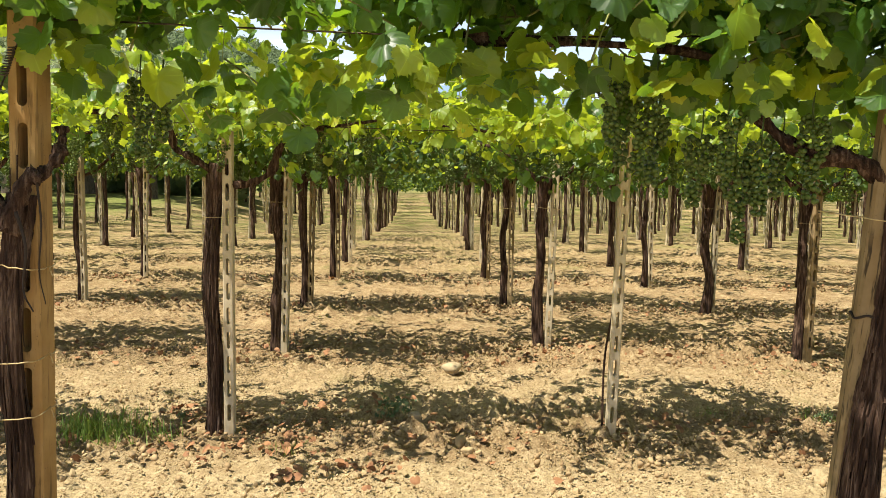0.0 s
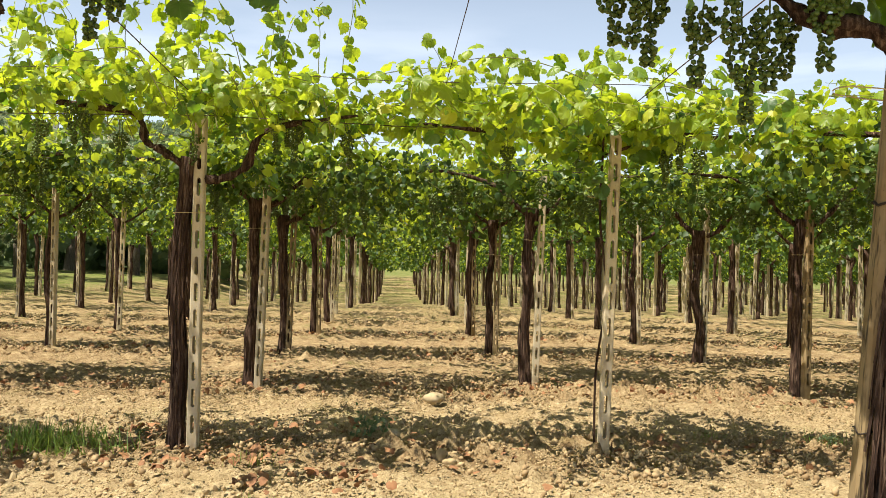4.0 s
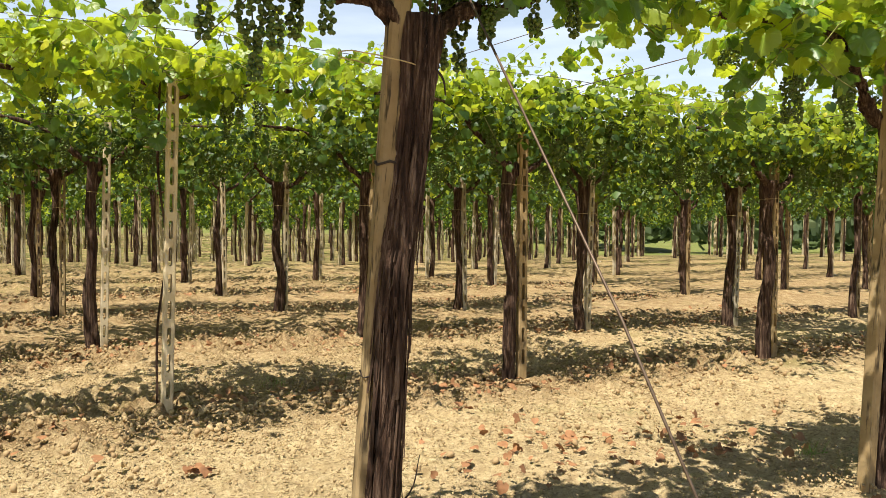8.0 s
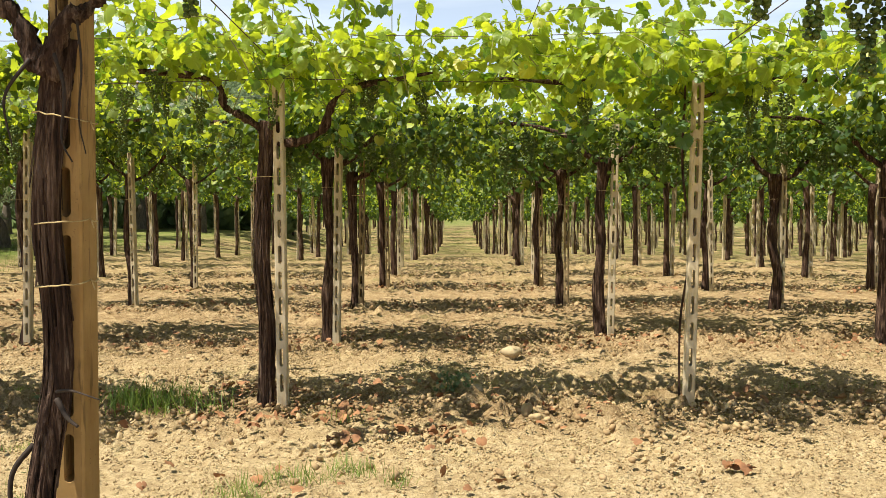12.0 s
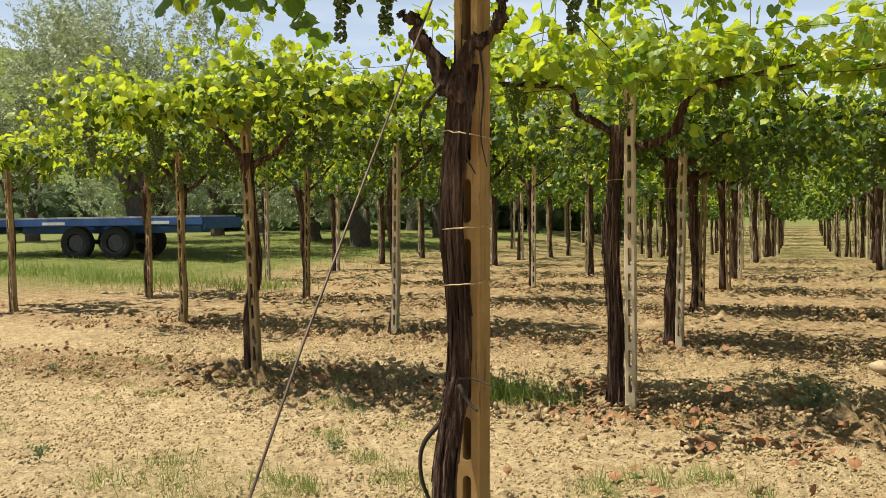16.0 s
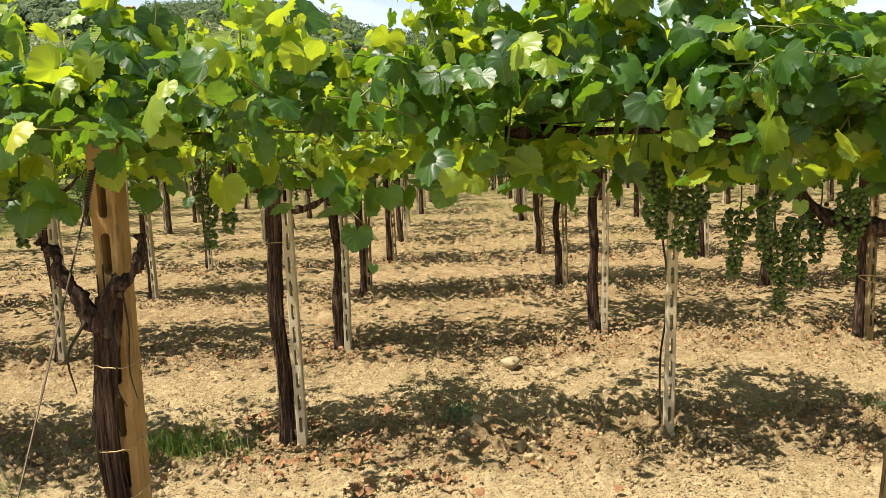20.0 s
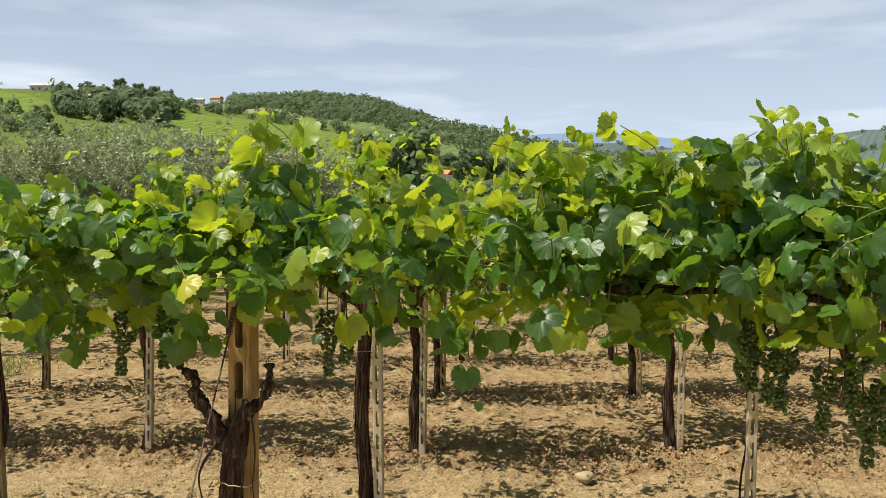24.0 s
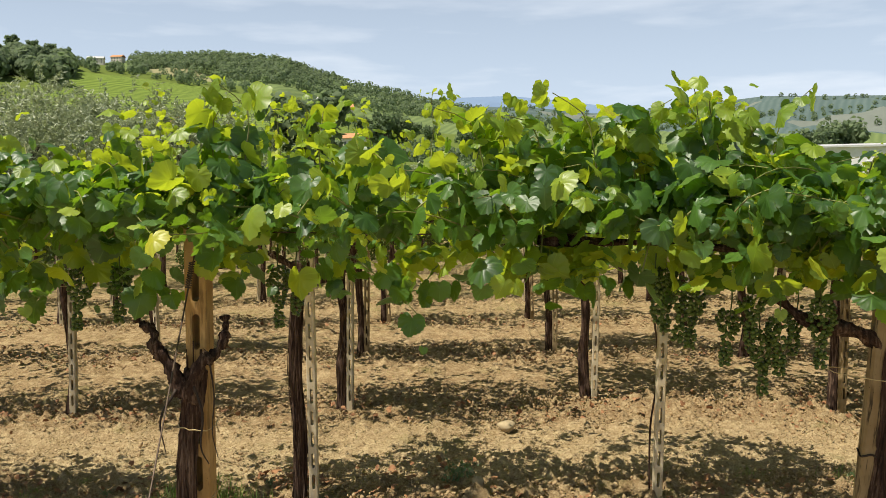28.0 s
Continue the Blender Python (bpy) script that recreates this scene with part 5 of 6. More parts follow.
def tree(x, y, height, spread, seed, mat, bark, leaf, size, count, label, name="olive_tree", trunk_r=0.22, z=None, fork=0.28, low=0.3, sprays=0, spray=1.3):
    """A tree with tapered trunk, limbs and a crown of many small leaves in clumps."""
    g = np.random.default_rng(seed)
    th = new(name)
    th.location = (x, y, ground_z(x, y) if z is None else z)
    tagged(th, label, "tree", name.replace("_", " ") + "s")
    s = Soup()
    lean = g.normal(0, 0.10, 2)
    ft = height * fork
    path = spline([(0, 0, -0.3), (lean[0] * 0.5, lean[1] * 0.5, ft * 0.5), (lean[0] * 2, lean[1] * 2, ft)], 12)
    v, f = tube(path, trunk_r * (1.25 - 0.5 * np.linspace(0, 1, 12)), 14, g, 0.07, 4, seed)
    s.put(v, f)
    ends = []
    top = path[-1]
    for i in range(7):
        a = 2 * np.pi * i / 7 + g.normal(0, 0.3)
        h = height * g.uniform(0.62, 0.92)
        rr = spread * g.uniform(0.45, 0.8)
        e = np.array([rr * math.cos(a), rr * math.sin(a), h])
        mid = top * 0.5 + e * 0.5 + np.array([g.normal(0, 0.15), g.normal(0, 0.15), 0.1 * height * 0.3])
        p = spline([top, mid, e], 8)
        v, f = tube(p, trunk_r * np.linspace(0.5, 0.08, 8), 7)
        s.put(v, f)
        ends += [p[4], p[6], p[7]]
    part("trunk", s.mesh("trunk", bark, True), None, th)
    centres = list(ends)
    for _ in range(30):
        a = g.uniform(0, 6.28)
        q = math.sqrt(g.random()) * spread
        hz = height * (low + (1 - low) * g.random() ** 0.8)
        k = 1 - abs((hz / height - 0.6) / 0.62) ** 2.2
        centres.append(np.array([q * k * math.cos(a), q * k * math.sin(a), hz]))
    centres = np.array(centres)
    if sprays:
        # upright feathery twigs with leaves all along them
        per = count // sprays
        root = centres[g.integers(0, len(centres), sprays)] + g.normal(0, 0.16 * spread, (sprays, 3))
        out = root * [1, 1, 0] / (spread + 1e-6)
        way = out * 0.7 + g.normal(0, 0.4, (sprays, 3)) + [0, 0, 0.75]
        way /= np.linalg.norm(way, axis=1)[:, None]
        length = spray * g.uniform(0.4, 1.15, sprays)
        t = g.random((sprays, per))
        bow = g.normal(0, 0.12, (sprays, 3)) - [0, 0, 0.15]
        pos = root[:, None, :] + way[:, None, :] * (length[:, None] * t)[..., None] + bow[:, None, :] * (t ** 2)[..., None] + g.normal(0, 0.028, (sprays, per, 3))
        dirs = (way[:, None, :] * 0.8 + g.normal(0, 0.55, (sprays, per, 3))).reshape(-1, 3)
        pos = pos.reshape(-1, 3)
        count = len(pos)
    else:
        which = g.integers(0, len(centres), count)
        dirs = g.normal(0, 1, (count, 3))
        dirs /= np.linalg.norm(dirs, axis=1)[:, None]
        rad = spread * 0.34 * g.random(count) ** 0.45
        pos = centres[which] + dirs * rad[:, None] * [1, 1, 0.85]
    pos[:, 2] = np.maximum(pos[:, 2], 0.18 * height)
    nor = dirs + g.normal(0, 0.7, (count, 3)) + [0, 0, 0.4]
    m = frames_from(nor, dirs + g.normal(0, 0.5, (count, 3)) + [0, 0, 0.25]) * (size * g.uniform(0.6, 1.3, count))[:, None, None]
    v, f, uv = scatter(leaf[0], leaf[1], leaf[2], m, pos)
    tagged(part("crown", mesh_of("crown", v, f, mat, False), None, th), kind="stuff")
    return th


OLIVE_TAG = "old olive tree with silvery grey-green crown and gnarled trunk"
olives = [tree(-17.7, 19.2, 6.6, 3.3, 61, M_OLIVE, M_OLIVE_BARK, OLIVE_LEAF, 0.11, 88000, OLIVE_TAG, trunk_r=0.30, fork=0.24, low=0.2, sprays=1300, spray=1.5),
          tree(-13.9, 25.2, 4.6, 2.6, 62, M_OLIVE, M_OLIVE_BARK, OLIVE_LEAF, 0.135, 42000, OLIVE_TAG, trunk_r=0.3, fork=0.25, low=0.2, sprays=760, spray=1.1)]
olive_b = tree(-27, 38, 4.8, 2.6, 64, M_OLIVE, M_OLIVE_BARK, OLIVE_LEAF, 0.19, 12000, OLIVE_TAG, sprays=300, spray=1.1)
for i, (x, y, k) in enumerate([(-17.2, 27.5, 0.9), (-21.5, 16.0, 0.95), (-22.5, 25, 0.9), (-18.5, 34, 0.85), (-14.5, 33, 0.95), (-26, 33, 1.2), (-12.8, 41, 1.15), (-16.5, 43, 1.3), (-19.5, 41, 1.25), (-30, 26, 1.2), (-14, 50, 1.2), (-24, 46, 1.3)]):
    copy_thing(olives[1] if i < 3 else olive_b, pose(x, y, ground_z(x, y), 0, 0, 77 * i + 20) @ Matrix.Scale(k, 4))


# ---------------------------------------------------------------- hills
def polar_hill(name, label, az, el, r_in, r_out, el_in, mat, shape=1.0, seed=0, bumps=0.0, rings=40, fall=0.7):
    """A hillside seen from the vineyard: its crest follows the given elevations, in degrees."""
    a = np.radians(np.linspace(az[0], az[-1], 160))
    crest = np.interp(np.degrees(a), az, el)
    t = np.concatenate([np.linspace(0, 1, rings), np.linspace(1.05, 1.5, 6)])
    A, T = np.meshgrid(a, t)
    R = r_in + (r_out - r_in) * T
    E = el_in + (crest[None, :] - el_in) * np.clip(T, 0, 1) ** shape
    Z = 2.3 + R * np.tan(np.radians(E)) - fall * (r_out - r_in) * np.clip(T - 1, 0, 1) ** 1.2 * 0.5
    X, Y = -0.4 + R * np.sin(A), 0.6 + R * np.cos(A)
    if bumps:
        Z = Z + bumps * fbm(X, Y, seed, 3, 2 * np.pi / (0.35 * (r_out - r_in))) * np.clip(T * (1 - T) * 4, 0, 1)
    V = np.stack([X, Y, Z], -1).reshape(-1, 3)
    ny, nx = X.shape
    i = np.arange((ny - 1) * (nx - 1))
    q = (i // (nx - 1)) * nx + i % (nx - 1)
    F = np.stack([q, q + 1, q + nx + 1, q + nx], 1)
    ob = new(name, mesh_of(name, V, F, mat, True))
    tagged(ob, label, "hill", kind="structure")

    def height(az_deg, tt):
        e = el_in + (np.interp(az_deg, az, el) - el_in) * tt ** shape
        rr = r_in + (r_out - r_in) * tt
        return np.array([-0.4 + rr * math.sin(math.radians(az_deg)), 0.6 + rr * math.cos(math.radians(az_deg)), 2.3 + rr * math.tan(math.radians(e))])
    return height


def field_material(name, stripe, a, b, patch, share=0.35, patch_scale=0.012, turn=0.5):
    k = Nodes(name)
    p = k.coords(1.0)
    mp = k.add("ShaderNodeMapping")
    mp.inputs["Rotation"].default_value = (0, 0, turn)
    k.link(p, mp.inputs["Vector"])
    wv = k.add("ShaderNodeTexWave", Scale=stripe, Distortion=1.5, Detail=2.0)
    k.link(mp.outputs["Vector"], wv.inputs["Vector"])
    col = k.mix(wv.outputs["Fac"], a, b)
    col = k.mix(k.ramp(k.noise(p, 0.09, 5, 0.7), [(0.4, (0, 0, 0)), (0.7, (0.5, 0.5, 0.5))]), col, a)
    vo = k.add("ShaderNodeTexVoronoi", Scale=patch_scale)
    vo.feature = "F1"
    k.link(p, vo.inputs["Vector"])
    sep = k.add("ShaderNodeSeparateColor")
    k.link(vo.outputs["Color"], sep.inputs[0])
    col = k.mix(k.ramp(sep.outputs[0], [(1 - share, (0, 0, 0)), (1 - share + 0.02, (0.8, 0.8, 0.8))]), col, patch)
    return k.set(col, 0.95, 0, 0.1)


M_HILL = field_material("vineyard_slope", 0.07, (0.10, 0.15, 0.026), (0.21, 0.28, 0.052), (0.115, 0.15, 0.03), 0.45, 0.012, 0.9)
M_HILL_WOOD = field_material("wooded_slope", 0.05, (0.12, 0.165, 0.06), (0.17, 0.22, 0.08), (0.30, 0.27, 0.15), 0.22, 0.008)
# blue-grey base colours: the distance haze is put into these two materials
M_HILL_FAR = field_material("hazed_far_fields", 0.02, (0.085, 0.125, 0.115), (0.115, 0.155, 0.14), (0.19, 0.205, 0.17), 0.22, 0.005)
M_MOUNT = simple("hazed_blue_mountain", (0.17, 0.24, 0.36), (0.20, 0.28, 0.40), 0.002, 1.0, spec=0.0)

main_hill = polar_hill("vineyard_hill", "green hillside striped with vineyard rows", [-80, -60, -46, -42, -38, -34, -30, -27, -24, -20, -17, -14, -11, -8, -5, 0, 8, 16, 30, 50],
                       [12, 11.3, 9.6, 8.6, 7.5, 8.05, 8.2, 8.1, 7.7, 7.2, 6.8, 6.4, 6.0, 5.2, 4.0, 3.2, 2.6, 2.2, 1.7, 1.2], 85, 520, -1.9, M_HILL, 0.62, 3, 3.0)
wood_hill = polar_hill("wooded_hill", "long hill covered with dark woods and a few fields", [-60, -40, -30, -24, -19.6, -15, -11, -7.4, -3, 0, 6, 10, 20, 45],
                       [5, 6.0, 6.8, 7.3, 8.0, 8.2, 7.95, 6.8, 5.8, 5.1, 4.0, 3.4, 2.6, 1.8], 530, 950, 1.5, M_HILL_WOOD, 0.55, 5, 8.0)
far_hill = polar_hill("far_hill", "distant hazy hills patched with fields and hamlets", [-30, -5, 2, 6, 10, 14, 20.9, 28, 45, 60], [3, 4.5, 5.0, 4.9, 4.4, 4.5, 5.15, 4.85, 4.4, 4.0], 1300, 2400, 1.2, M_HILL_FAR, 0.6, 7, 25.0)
polar_hill("mountain_range", "hazy pale blue mountain ridge on the horizon", [-25, -8, 0, 4.4, 8, 12, 20, 40], [4.4, 5.1, 5.6, 5.7, 5.3, 4.7, 4.2, 4.0], 3300, 4100, 2.0, M_MOUNT, 0.8, 9, 20.0)

WOOD_TAG = "dark green broadleaf tree with rounded crown"
oak = tree(0, -500, 9.0, 4.0, 71, M_WOOD_LEAF, M_OLIVE_BARK, CLUMP_LEAF, 0.75, 1500, WOOD_TAG, "broadleaf_tree", 0.3, fork=0.2, low=0.12)
cypress = tree(0, -520, 11.0, 1.5, 72, M_WOOD_LEAF, M_OLIVE_BARK, CLUMP_LEAF, 0.5, 1200, "slim dark conical evergreen", "conical_tree", 0.25, fork=0.1, low=0.05)


def plant(what, where, k, turn, first):
    m = Matrix.Translation(Vector(where)) @ pose(0, 0, 0, 0, 0, turn) @ Matrix.Scale(k, 4)
    if first:
        what.matrix_basis = m
        return what
    return copy_thing(what, m)


# single trees by azimuth, place on the slope and size
singles = [(-38.5, 0.98, 1.25), (-37.6, 0.98, 1.2), (-36.9, 0.98, 0.9), (-36.2, 0.97, 0.8), (-41, 0.9, 1.0), (-43, 0.95, 1.3), (-44.5, 0.97, 1.4), (-46, 0.98, 1.5), (-47.5, 0.98, 1.5), (-27.3, 0.99, 0.8), (-26.2, 0.99, 0.7), (-25.2, 0.99, 0.7),
           (-10.6, 0.62, 0.9), (-9.9, 0.60, 0.8), (-4.0, 0.6, 1.3), (-3.2, 0.62, 1.2), (-2.5, 0.6, 1.1), (-4.8, 0.55, 0.9), (24, 0.25, 1.0), (25.4, 0.27, 1.15), (22, 0.22, 0.8), (-5.7, 0.66, 0.9), (-1.0, 0.7, 0.9), (1.5, 0.62, 0.9)]
for i, (a, t, k) in enumerate(singles):
    plant(oak, main_hill(a, t) - [0, 0, 0.5], k, 40 * i, i == 0)
for i, (a, t, k) in enumerate([(-35.4, 0.99, 0.9), (-34.7, 0.99, 0.8), (-3.3, 0.9, 0.8)]):
    plant(cypress, main_hill(a, t), k, 30 * i, i == 0)
far_olive = tree(-30, 86, 4.6, 2.6, 63, M_OLIVE, M_OLIVE_BARK, OLIVE_LEAF, 0.36, 2800, "silvery olive tree at the far edge of the vineyard")
copy_thing(oak, pose(-14.0, 82, ground_z(-14, 82) - 0.6, 0, 0, 12) @ Matrix.Scale(0.95, 4))
for i, (x, y, k) in enumerate([(-34, 80, 1.0), (-29, 78, 0.9), (-38, 84, 1.1), (-24, 82, 0.9), (-3, 90, 0.8), (3, 92, 0.8), (-42, 76, 1.1), (-33, 92, 1.1), (8, 95, 0.8)]):
    copy_thing(far_olive, pose(x, y, ground_z(x, y), 0, 0, 57 * i) @ Matrix.Scale(k, 4))


def woods(name, label, spots, seed, size=5.0, quads=46):
    """A far wood as one object: spots are (azimuth, share of the slope, spread in metres, trees), on a hill."""
    g = np.random.default_rng(seed)
    pos, nor, tip, sz = [], [], [], []
    for hill, a0, a1, t0, t1, n in spots:
        for _ in range(n):
            p = hill(g.uniform(a0, a1), g.uniform(t0, t1))
            h = size * g.uniform(0.7, 1.35)
            d = g.normal(0, 1, (quads, 3))
            d /= np.linalg.norm(d, axis=1)[:, None]
            q = d * [h * 0.55, h * 0.55, h * 0.62] * (0.7 + 0.3 * g.random((quads, 1))) + p + [0, 0, h * 0.55]
            pos.append(q)
            nor.append(d + g.normal(0, 0.25, (quads, 3)))
            tip.append(g.normal(0, 1, (quads, 3)))
            sz.append(h * g.uniform(0.16, 0.34, quads))
    pos, nor, tip, sz = (np.concatenate(q) for q in (pos, nor, tip, sz))
    m = frames_from(nor, tip) * sz[:, None, None]
    v, f, uv = scatter(CLUMP_LEAF[0], CLUMP_LEAF[1], CLUMP_LEAF[2], m, pos)
    ob = new(name, mesh_of(name, v, f, M_WOOD_LEAF))
    return tagged(ob, label, "woods", kind="stuff")


woods("grove", "dense dark grove on the vineyard hillside", [(main_hill, -30.8, -24.2, 0.74, 0.90, 110)], 81, 7.5, 110)
woods("hedges", "scrub and hedgerows along the hillside", [(main_hill, -46, -31, 0.55, 0.82, 150), (main_hill, -24, -12, 0.90, 0.97, 40), (main_hill, -9, 12, 0.30, 0.5, 60), (main_hill, -12, 8, 0.55, 0.95, 36), (main_hill, -11.2, -8.3, 0.52, 0.66, 26), (main_hill, -50, -41, 0.8, 0.98, 90), (main_hill, 10, 40, 0.16, 0.45, 90)], 82, 4.2, 70)
woods("hilltop_wood", "dark wood covering the crest of the long hill", [(wood_hill, -20.5, -7, 0.78, 1.0, 900), (wood_hill, -15, -8, 0.6, 0.98, 520), (wood_hill, -8, 3, 0.5, 0.98, 520), (wood_hill, -24, -12, 0.5, 0.8, 90), (wood_hill, 2, 14, 0.5, 1.0, 170)], 83, 6.6, 34)
woods("far_copses", "small copses on the distant hills", [(far_hill, 4, 32, 0.3, 0.97, 240)], 84, 10, 60)


# ---------------------------------------------------------------- houses
M_PLASTER = simple("pale_plaster", (0.55, 0.48, 0.40), (0.68, 0.62, 0.54), 3, 0.9)
M_WHITE_PLASTER = simple("white_plaster", (0.66, 0.65, 0.62), (0.76, 0.75, 0.73), 2, 0.9)
M_TILE = simple("orange_roof_tile", (0.45, 0.20, 0.09), (0.58, 0.30, 0.15), 4, 0.85)
M_SHEET = simple("grey_roof_sheet", (0.45, 0.45, 0.45), (0.56, 0.56, 0.55), 3, 0.6)
M_PANE = simple("dark_pane", (0.03, 0.035, 0.04), (0.06, 0.065, 0.07), 3, 0.15, spec=0.6)
M_YELLOW = simple("yellow_machine_paint", (0.60, 0.33, 0.06), (0.68, 0.42, 0.10), 3, 0.6)


def box_bm(sx, sy, sz, cx=0, cy=0, cz=0, bevel=0.0):
    bm = bmesh.new()
    bmesh.ops.create_cube(bm, size=1.0)
    for v in bm.verts:
        v.co = (v.co.x * sx + cx, v.co.y * sy + cy, v.co.z * sz + cz)
    if bevel:
        bmesh.ops.bevel(bm, geom=list(bm.edges), offset=bevel, segments=2, affect="EDGES")
    return bm


def house(where, turn, w, d, h, roof_mat, wall_mat, label, floors=2, bays=4, pitch=0.28, name="house", flat=False):
    th = new(name)
    th.matrix_basis = Matrix.Translation(Vector(where)) @ pose(0, 0, 0, 0, 0, turn)
    tagged(th, label, "house")
    part("wall", box_bm(w, d, h + 4, 0, 0, h / 2 - 2, 0.04), wall_mat, th)
    bm = bmesh.new()
    o = 0.5
    rise = (0.03 if flat else pitch) * d
    sec = [(-d / 2 - o, h - 0.05), (0, h + rise), (d / 2 + o, h - 0.05), (d / 2 + o, h + 0.2), (0, h + rise + 0.28), (-d / 2 - o, h + 0.2)]
    ends = [[bm.verts.new((s * (w / 2 + o), y, z)) for y, z in sec] for s in (-1, 1)]
    for i in range(6):
        j = (i + 1) % 6
        bm.faces.new((ends[0][i], ends[0][j], ends[1][j], ends[1][i]))
    for e in ends:
        bm.faces.new((e[0], e[1], e[4], e[5]))
        bm.faces.new((e[1], e[2], e[3], e[4]))
    bmesh.ops.recalc_face_normals(bm, faces=bm.faces)
    part("roof", bm, roof_mat, th)
    for f in range(floors):
        for b in range(bays):
            x, z = (b + 0.5) / bays * w - w / 2, h * (f + 0.5) / floors
            win = part("window", box_bm(1.2, 0.10, 1.4, x, -d / 2 - 0.02, z), wall_mat, th)
            part("pane", box_bm(0.96, 0.06, 1.16, x, -d / 2 - 0.06, z), M_PANE, win)
    return th


house(main_hill(-7.1, 0.90) + [0, 0, 1.0], 12, 13, 9, 3.6, M_TILE, M_PLASTER, "ochre farmhouse with orange tiled roof on the hillside")
house(main_hill(-8.9, 0.88) + [0, 0, 1.0], 8, 12, 9, 3.2, M_SHEET, M_PLASTER, "long pale farm shed beside an orange-roofed house", 1, 4)
house(main_hill(-6.3, 0.50) + [0, 0, 0], -15, 8, 6, 3.4, M_TILE, M_PLASTER, "small brick-red cottage among shrubs", 1, 2)
house(main_hill(-17.3, 0.42) + [0, 0, -1], -10, 9, 7, 4.2, M_TILE, M_PLASTER, "low pale house half hidden by olive trees", 1, 3)
house(wood_hill(-22.6, 0.97) + [0, 0, 2], 10, 16, 8, 5, M_SHEET, M_PLASTER, "grey farm buildings on the ridge")
house(wood_hill(-21.3, 0.95) + [0, 0, 2], -8, 12, 8, 5, M_TILE, M_PLASTER, "tile-roofed house on the ridge")
house(main_hill(-31.8, 0.985) + [0, 0, -1.2], 10, 11, 7, 3.4, M_SHEET, M_PLASTER, "flat farmhouse on the skyline", 1, 3)
house(main_hill(25.1, 0.10) + [0, 0, 1.0], -24, 17, 9, 5.2, M_SHEET, M_WHITE_PLASTER, "long white farm building with grey roof and small windows", 1, 6, name="farm_building", flat=True)


def farm_machine(where, turn):
    """A yellow machine with body, cab and a sloping loading arm, standing behind the white building."""
    th = new("farm_machine")
    th.matrix_basis = Matrix.Translation(Vector(where)) @ pose(0, 0, 0, 0, 0, turn)
    tagged(th, "yellow farm machine with a sloping loading arm", "machine")
    part("body", box_bm(3.2, 2.0, 2.6, 0, 0, 1.3, 0.12), M_YELLOW, th)
    part("cab", box_bm(1.4, 1.7, 1.8, -1.2, 0, 3.4, 0.12), M_YELLOW, th)
    part("pane", box_bm(1.1, 0.06, 1.0, -1.2, -0.88, 3.6), M_PANE, th)
    arm = box_bm(5.6, 0.5, 0.5, 0, 0, 0, 0.05)
    bmesh.ops.rotate(arm, verts=arm.verts, matrix=Matrix.Rotation(math.radians(24), 3, "Y"))
    bmesh.ops.translate(arm, verts=arm.verts, vec=(3.2, 0, 2.4))
    part("loading_arm", arm, M_TILE, th)
    return th


farm_machine(main_hill(24.6, 0.135) + [0, 0, 2.6], -20)


# ---------------------------------------------------------------- trailer
M_BLUE = simple("blue_trailer_paint", (0.022, 0.075, 0.22), (0.04, 0.11, 0.30), 6, 0.5)
M_DECK = simple("grey_deck_boards", (0.42, 0.40, 0.36), (0.58, 0.55, 0.50), 5, 0.85)
M_TYRE = simple("black_tyre", (0.015, 0.015, 0.016), (0.03, 0.03, 0.03), 20, 0.85)
M_RIM = simple("dusty_rim", (0.04, 0.04, 0.045), (0.08, 0.075, 0.07), 9, 0.6)
M_BAR = simple("white_lettering_bar", (0.62, 0.62, 0.60), (0.72, 0.72, 0.70), 9, 0.7)


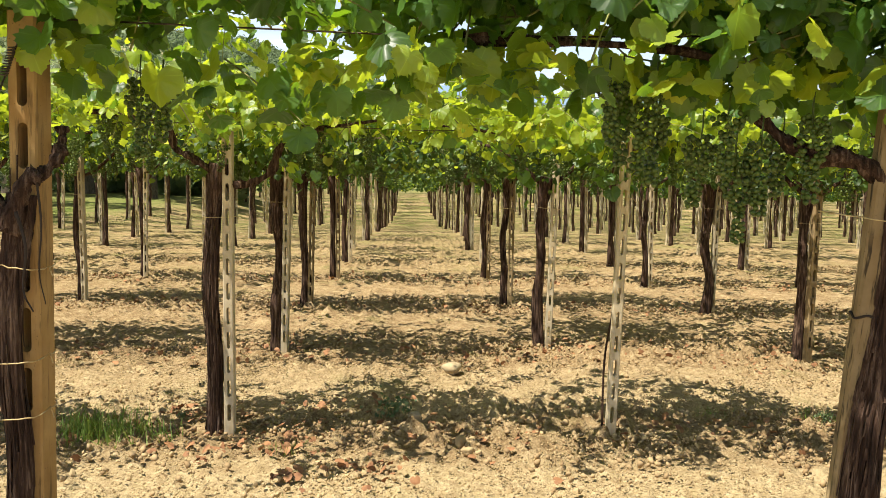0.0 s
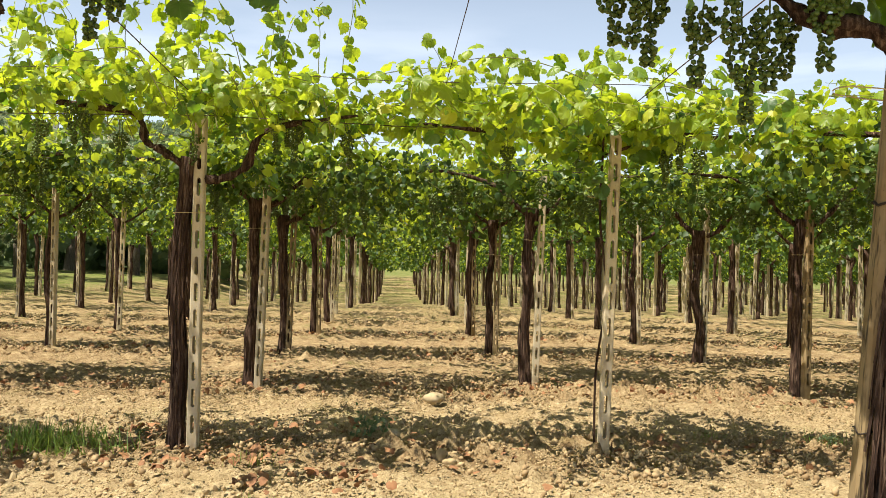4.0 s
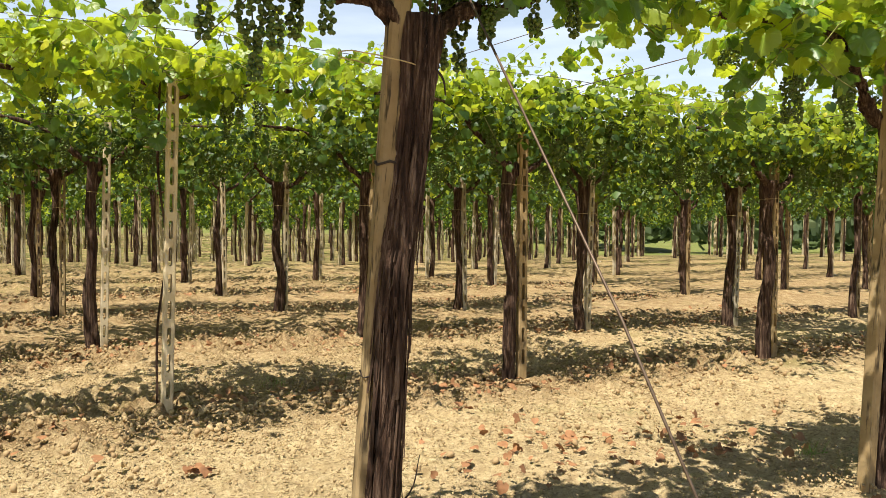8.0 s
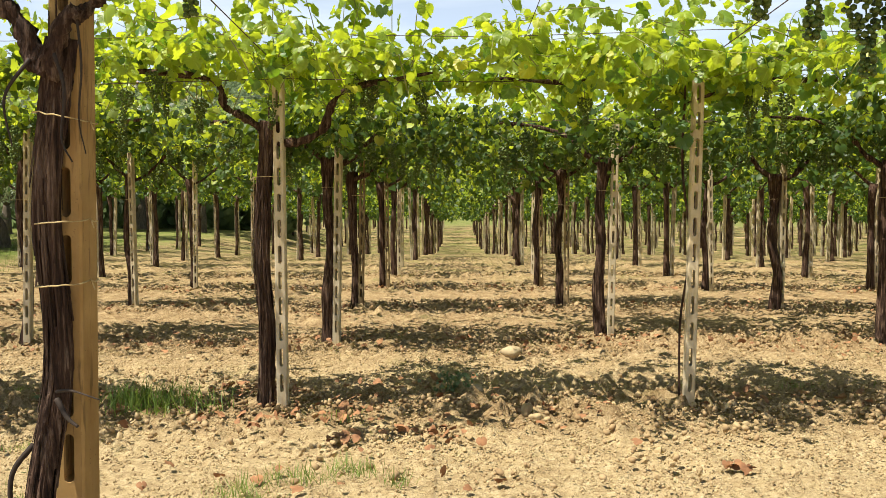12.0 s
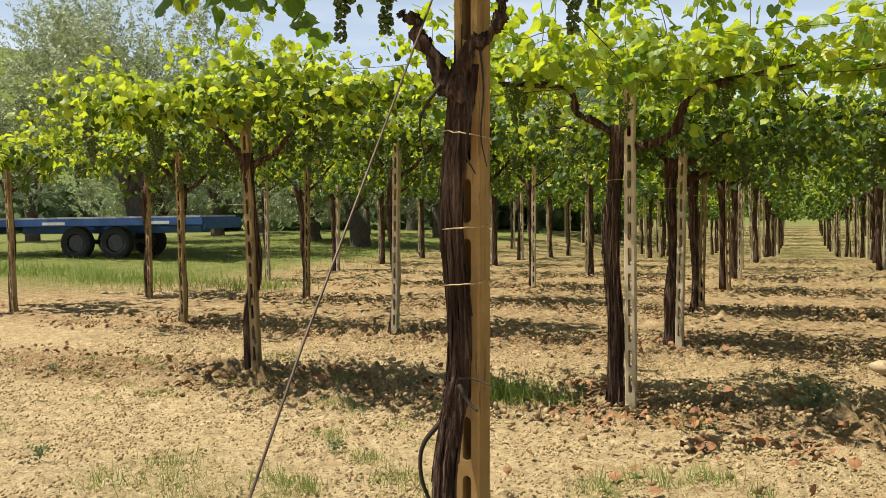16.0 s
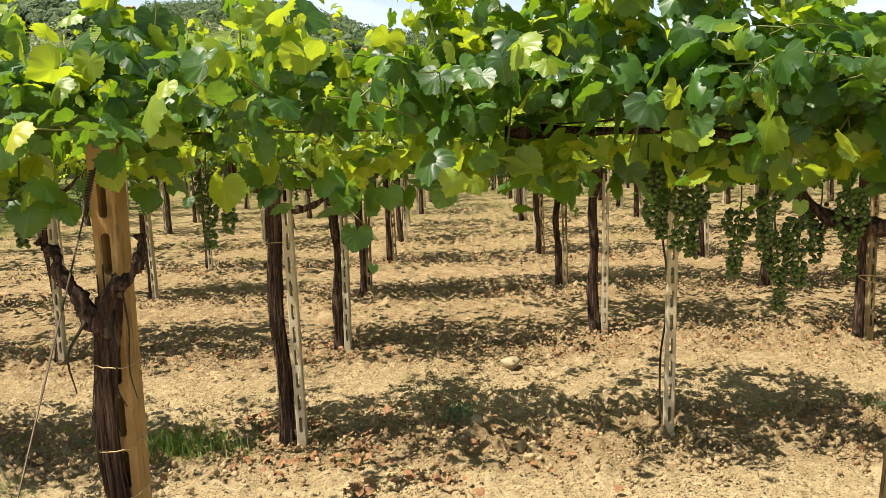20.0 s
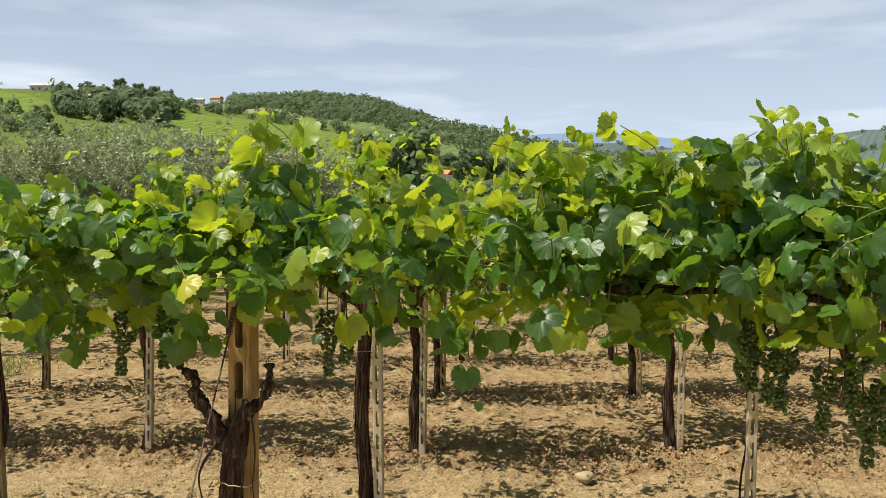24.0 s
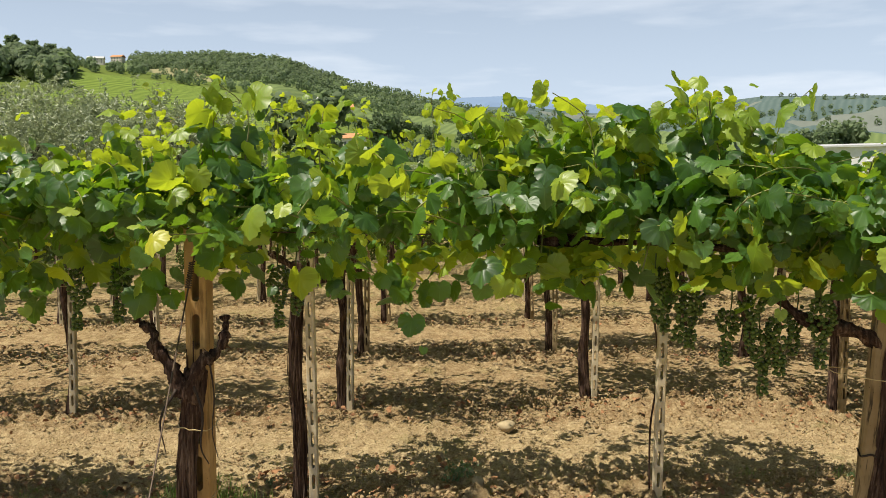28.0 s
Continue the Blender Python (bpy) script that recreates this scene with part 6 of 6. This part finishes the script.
def wheel_parts(parent, x, y, r, wdt):
    bm = bmesh.new()
    prof = [(r * 0.55, wdt * 0.42), (r * 0.80, wdt * 0.5), (r * 0.96, wdt * 0.42), (r, wdt * 0.25), (r, -wdt * 0.25), (r * 0.96, -wdt * 0.42), (r * 0.80, -wdt * 0.5), (r * 0.55, -wdt * 0.42)]
    rings = [[bm.verts.new((x + q * math.cos(a), y + w, r + q * math.sin(a))) for q, w in prof] for a in np.linspace(0, 2 * np.pi, 28, endpoint=False)]
    for i in range(28):
        for j in range(8):
            k, l = (i + 1) % 28, (j + 1) % 8
            bm.faces.new((rings[i][j], rings[k][j], rings[k][l], rings[i][l]))
    bmesh.ops.recalc_face_normals(bm, faces=bm.faces)
    wh = new("wheel")
    wh.parent = parent
    part("tyre", bm, M_TYRE, wh)
    bm = bmesh.new()
    bmesh.ops.create_cone(bm, cap_ends=True, segments=24, radius1=r * 0.56, radius2=r * 0.50, depth=wdt * 0.5)
    bmesh.ops.rotate(bm, verts=bm.verts, matrix=Matrix.Rotation(math.pi / 2, 3, "X"))
    bmesh.ops.translate(bm, verts=bm.verts, vec=(x, y, r))
    part("rim", bm, M_RIM, wh)


trailer = new("flatbed_trailer")
trailer.matrix_basis = pose(-16.75, 17.05, ground_z(-16.4, 16.95) - 0.03, 0, 0, 12) @ Matrix.Scale(0.9, 4)
tagged(trailer, "blue steel flatbed farm trailer with four black wheels", "trailer")
for i in range(8):
    part("deck_board", box_bm(6.2, 0.24, 0.05, 0.3, -0.95 + 0.27 * i, 1.145, 0.008), M_DECK, trailer)
part("side_beam", box_bm(6.4, 0.08, 0.19, 0.3, -1.12, 1.02, 0.015), M_BLUE, trailer)
part("side_beam", box_bm(6.4, 0.08, 0.24, 0.3, 1.12, 1.00, 0.015), M_BLUE, trailer)
part("end_beam", box_bm(0.08, 2.16, 0.30, -2.9, 0, 0.96, 0.01), M_BLUE, trailer)
part("end_beam", box_bm(0.08, 2.16, 0.30, 3.5, 0, 0.96, 0.01), M_BLUE, trailer)
part("chassis", box_bm(5.6, 0.5, 0.2, 0.2, 0, 0.80, 0.02), M_BLUE, trailer)
for x in (0.8, -0.40):
    part("axle", box_bm(0.12, 1.8, 0.12, x, 0, 0.46, 0.02), M_RIM, trailer)
    for y in (-0.85, 0.85):
        wheel_parts(trailer, x, y, 0.46, 0.30)
for x in (-0.9, 2.2):
    part("lettering_bar", box_bm(0.7, 0.008, 0.08, x, -1.166, 1.0), M_BAR, trailer)

woods("boundary_hedge", "dense green hedge and vines behind the meadow", [(lambda a, t: np.array([-9 - 44 * a, 46 + 8 * t - 10 * a, 0.0]), 0, 1, 0, 1, 130), (lambda a, t: np.array([40 + 6 * t, 18 + 56 * a, -0.4]), 0, 1, 0, 1, 150)], 85, 2.6, 60)
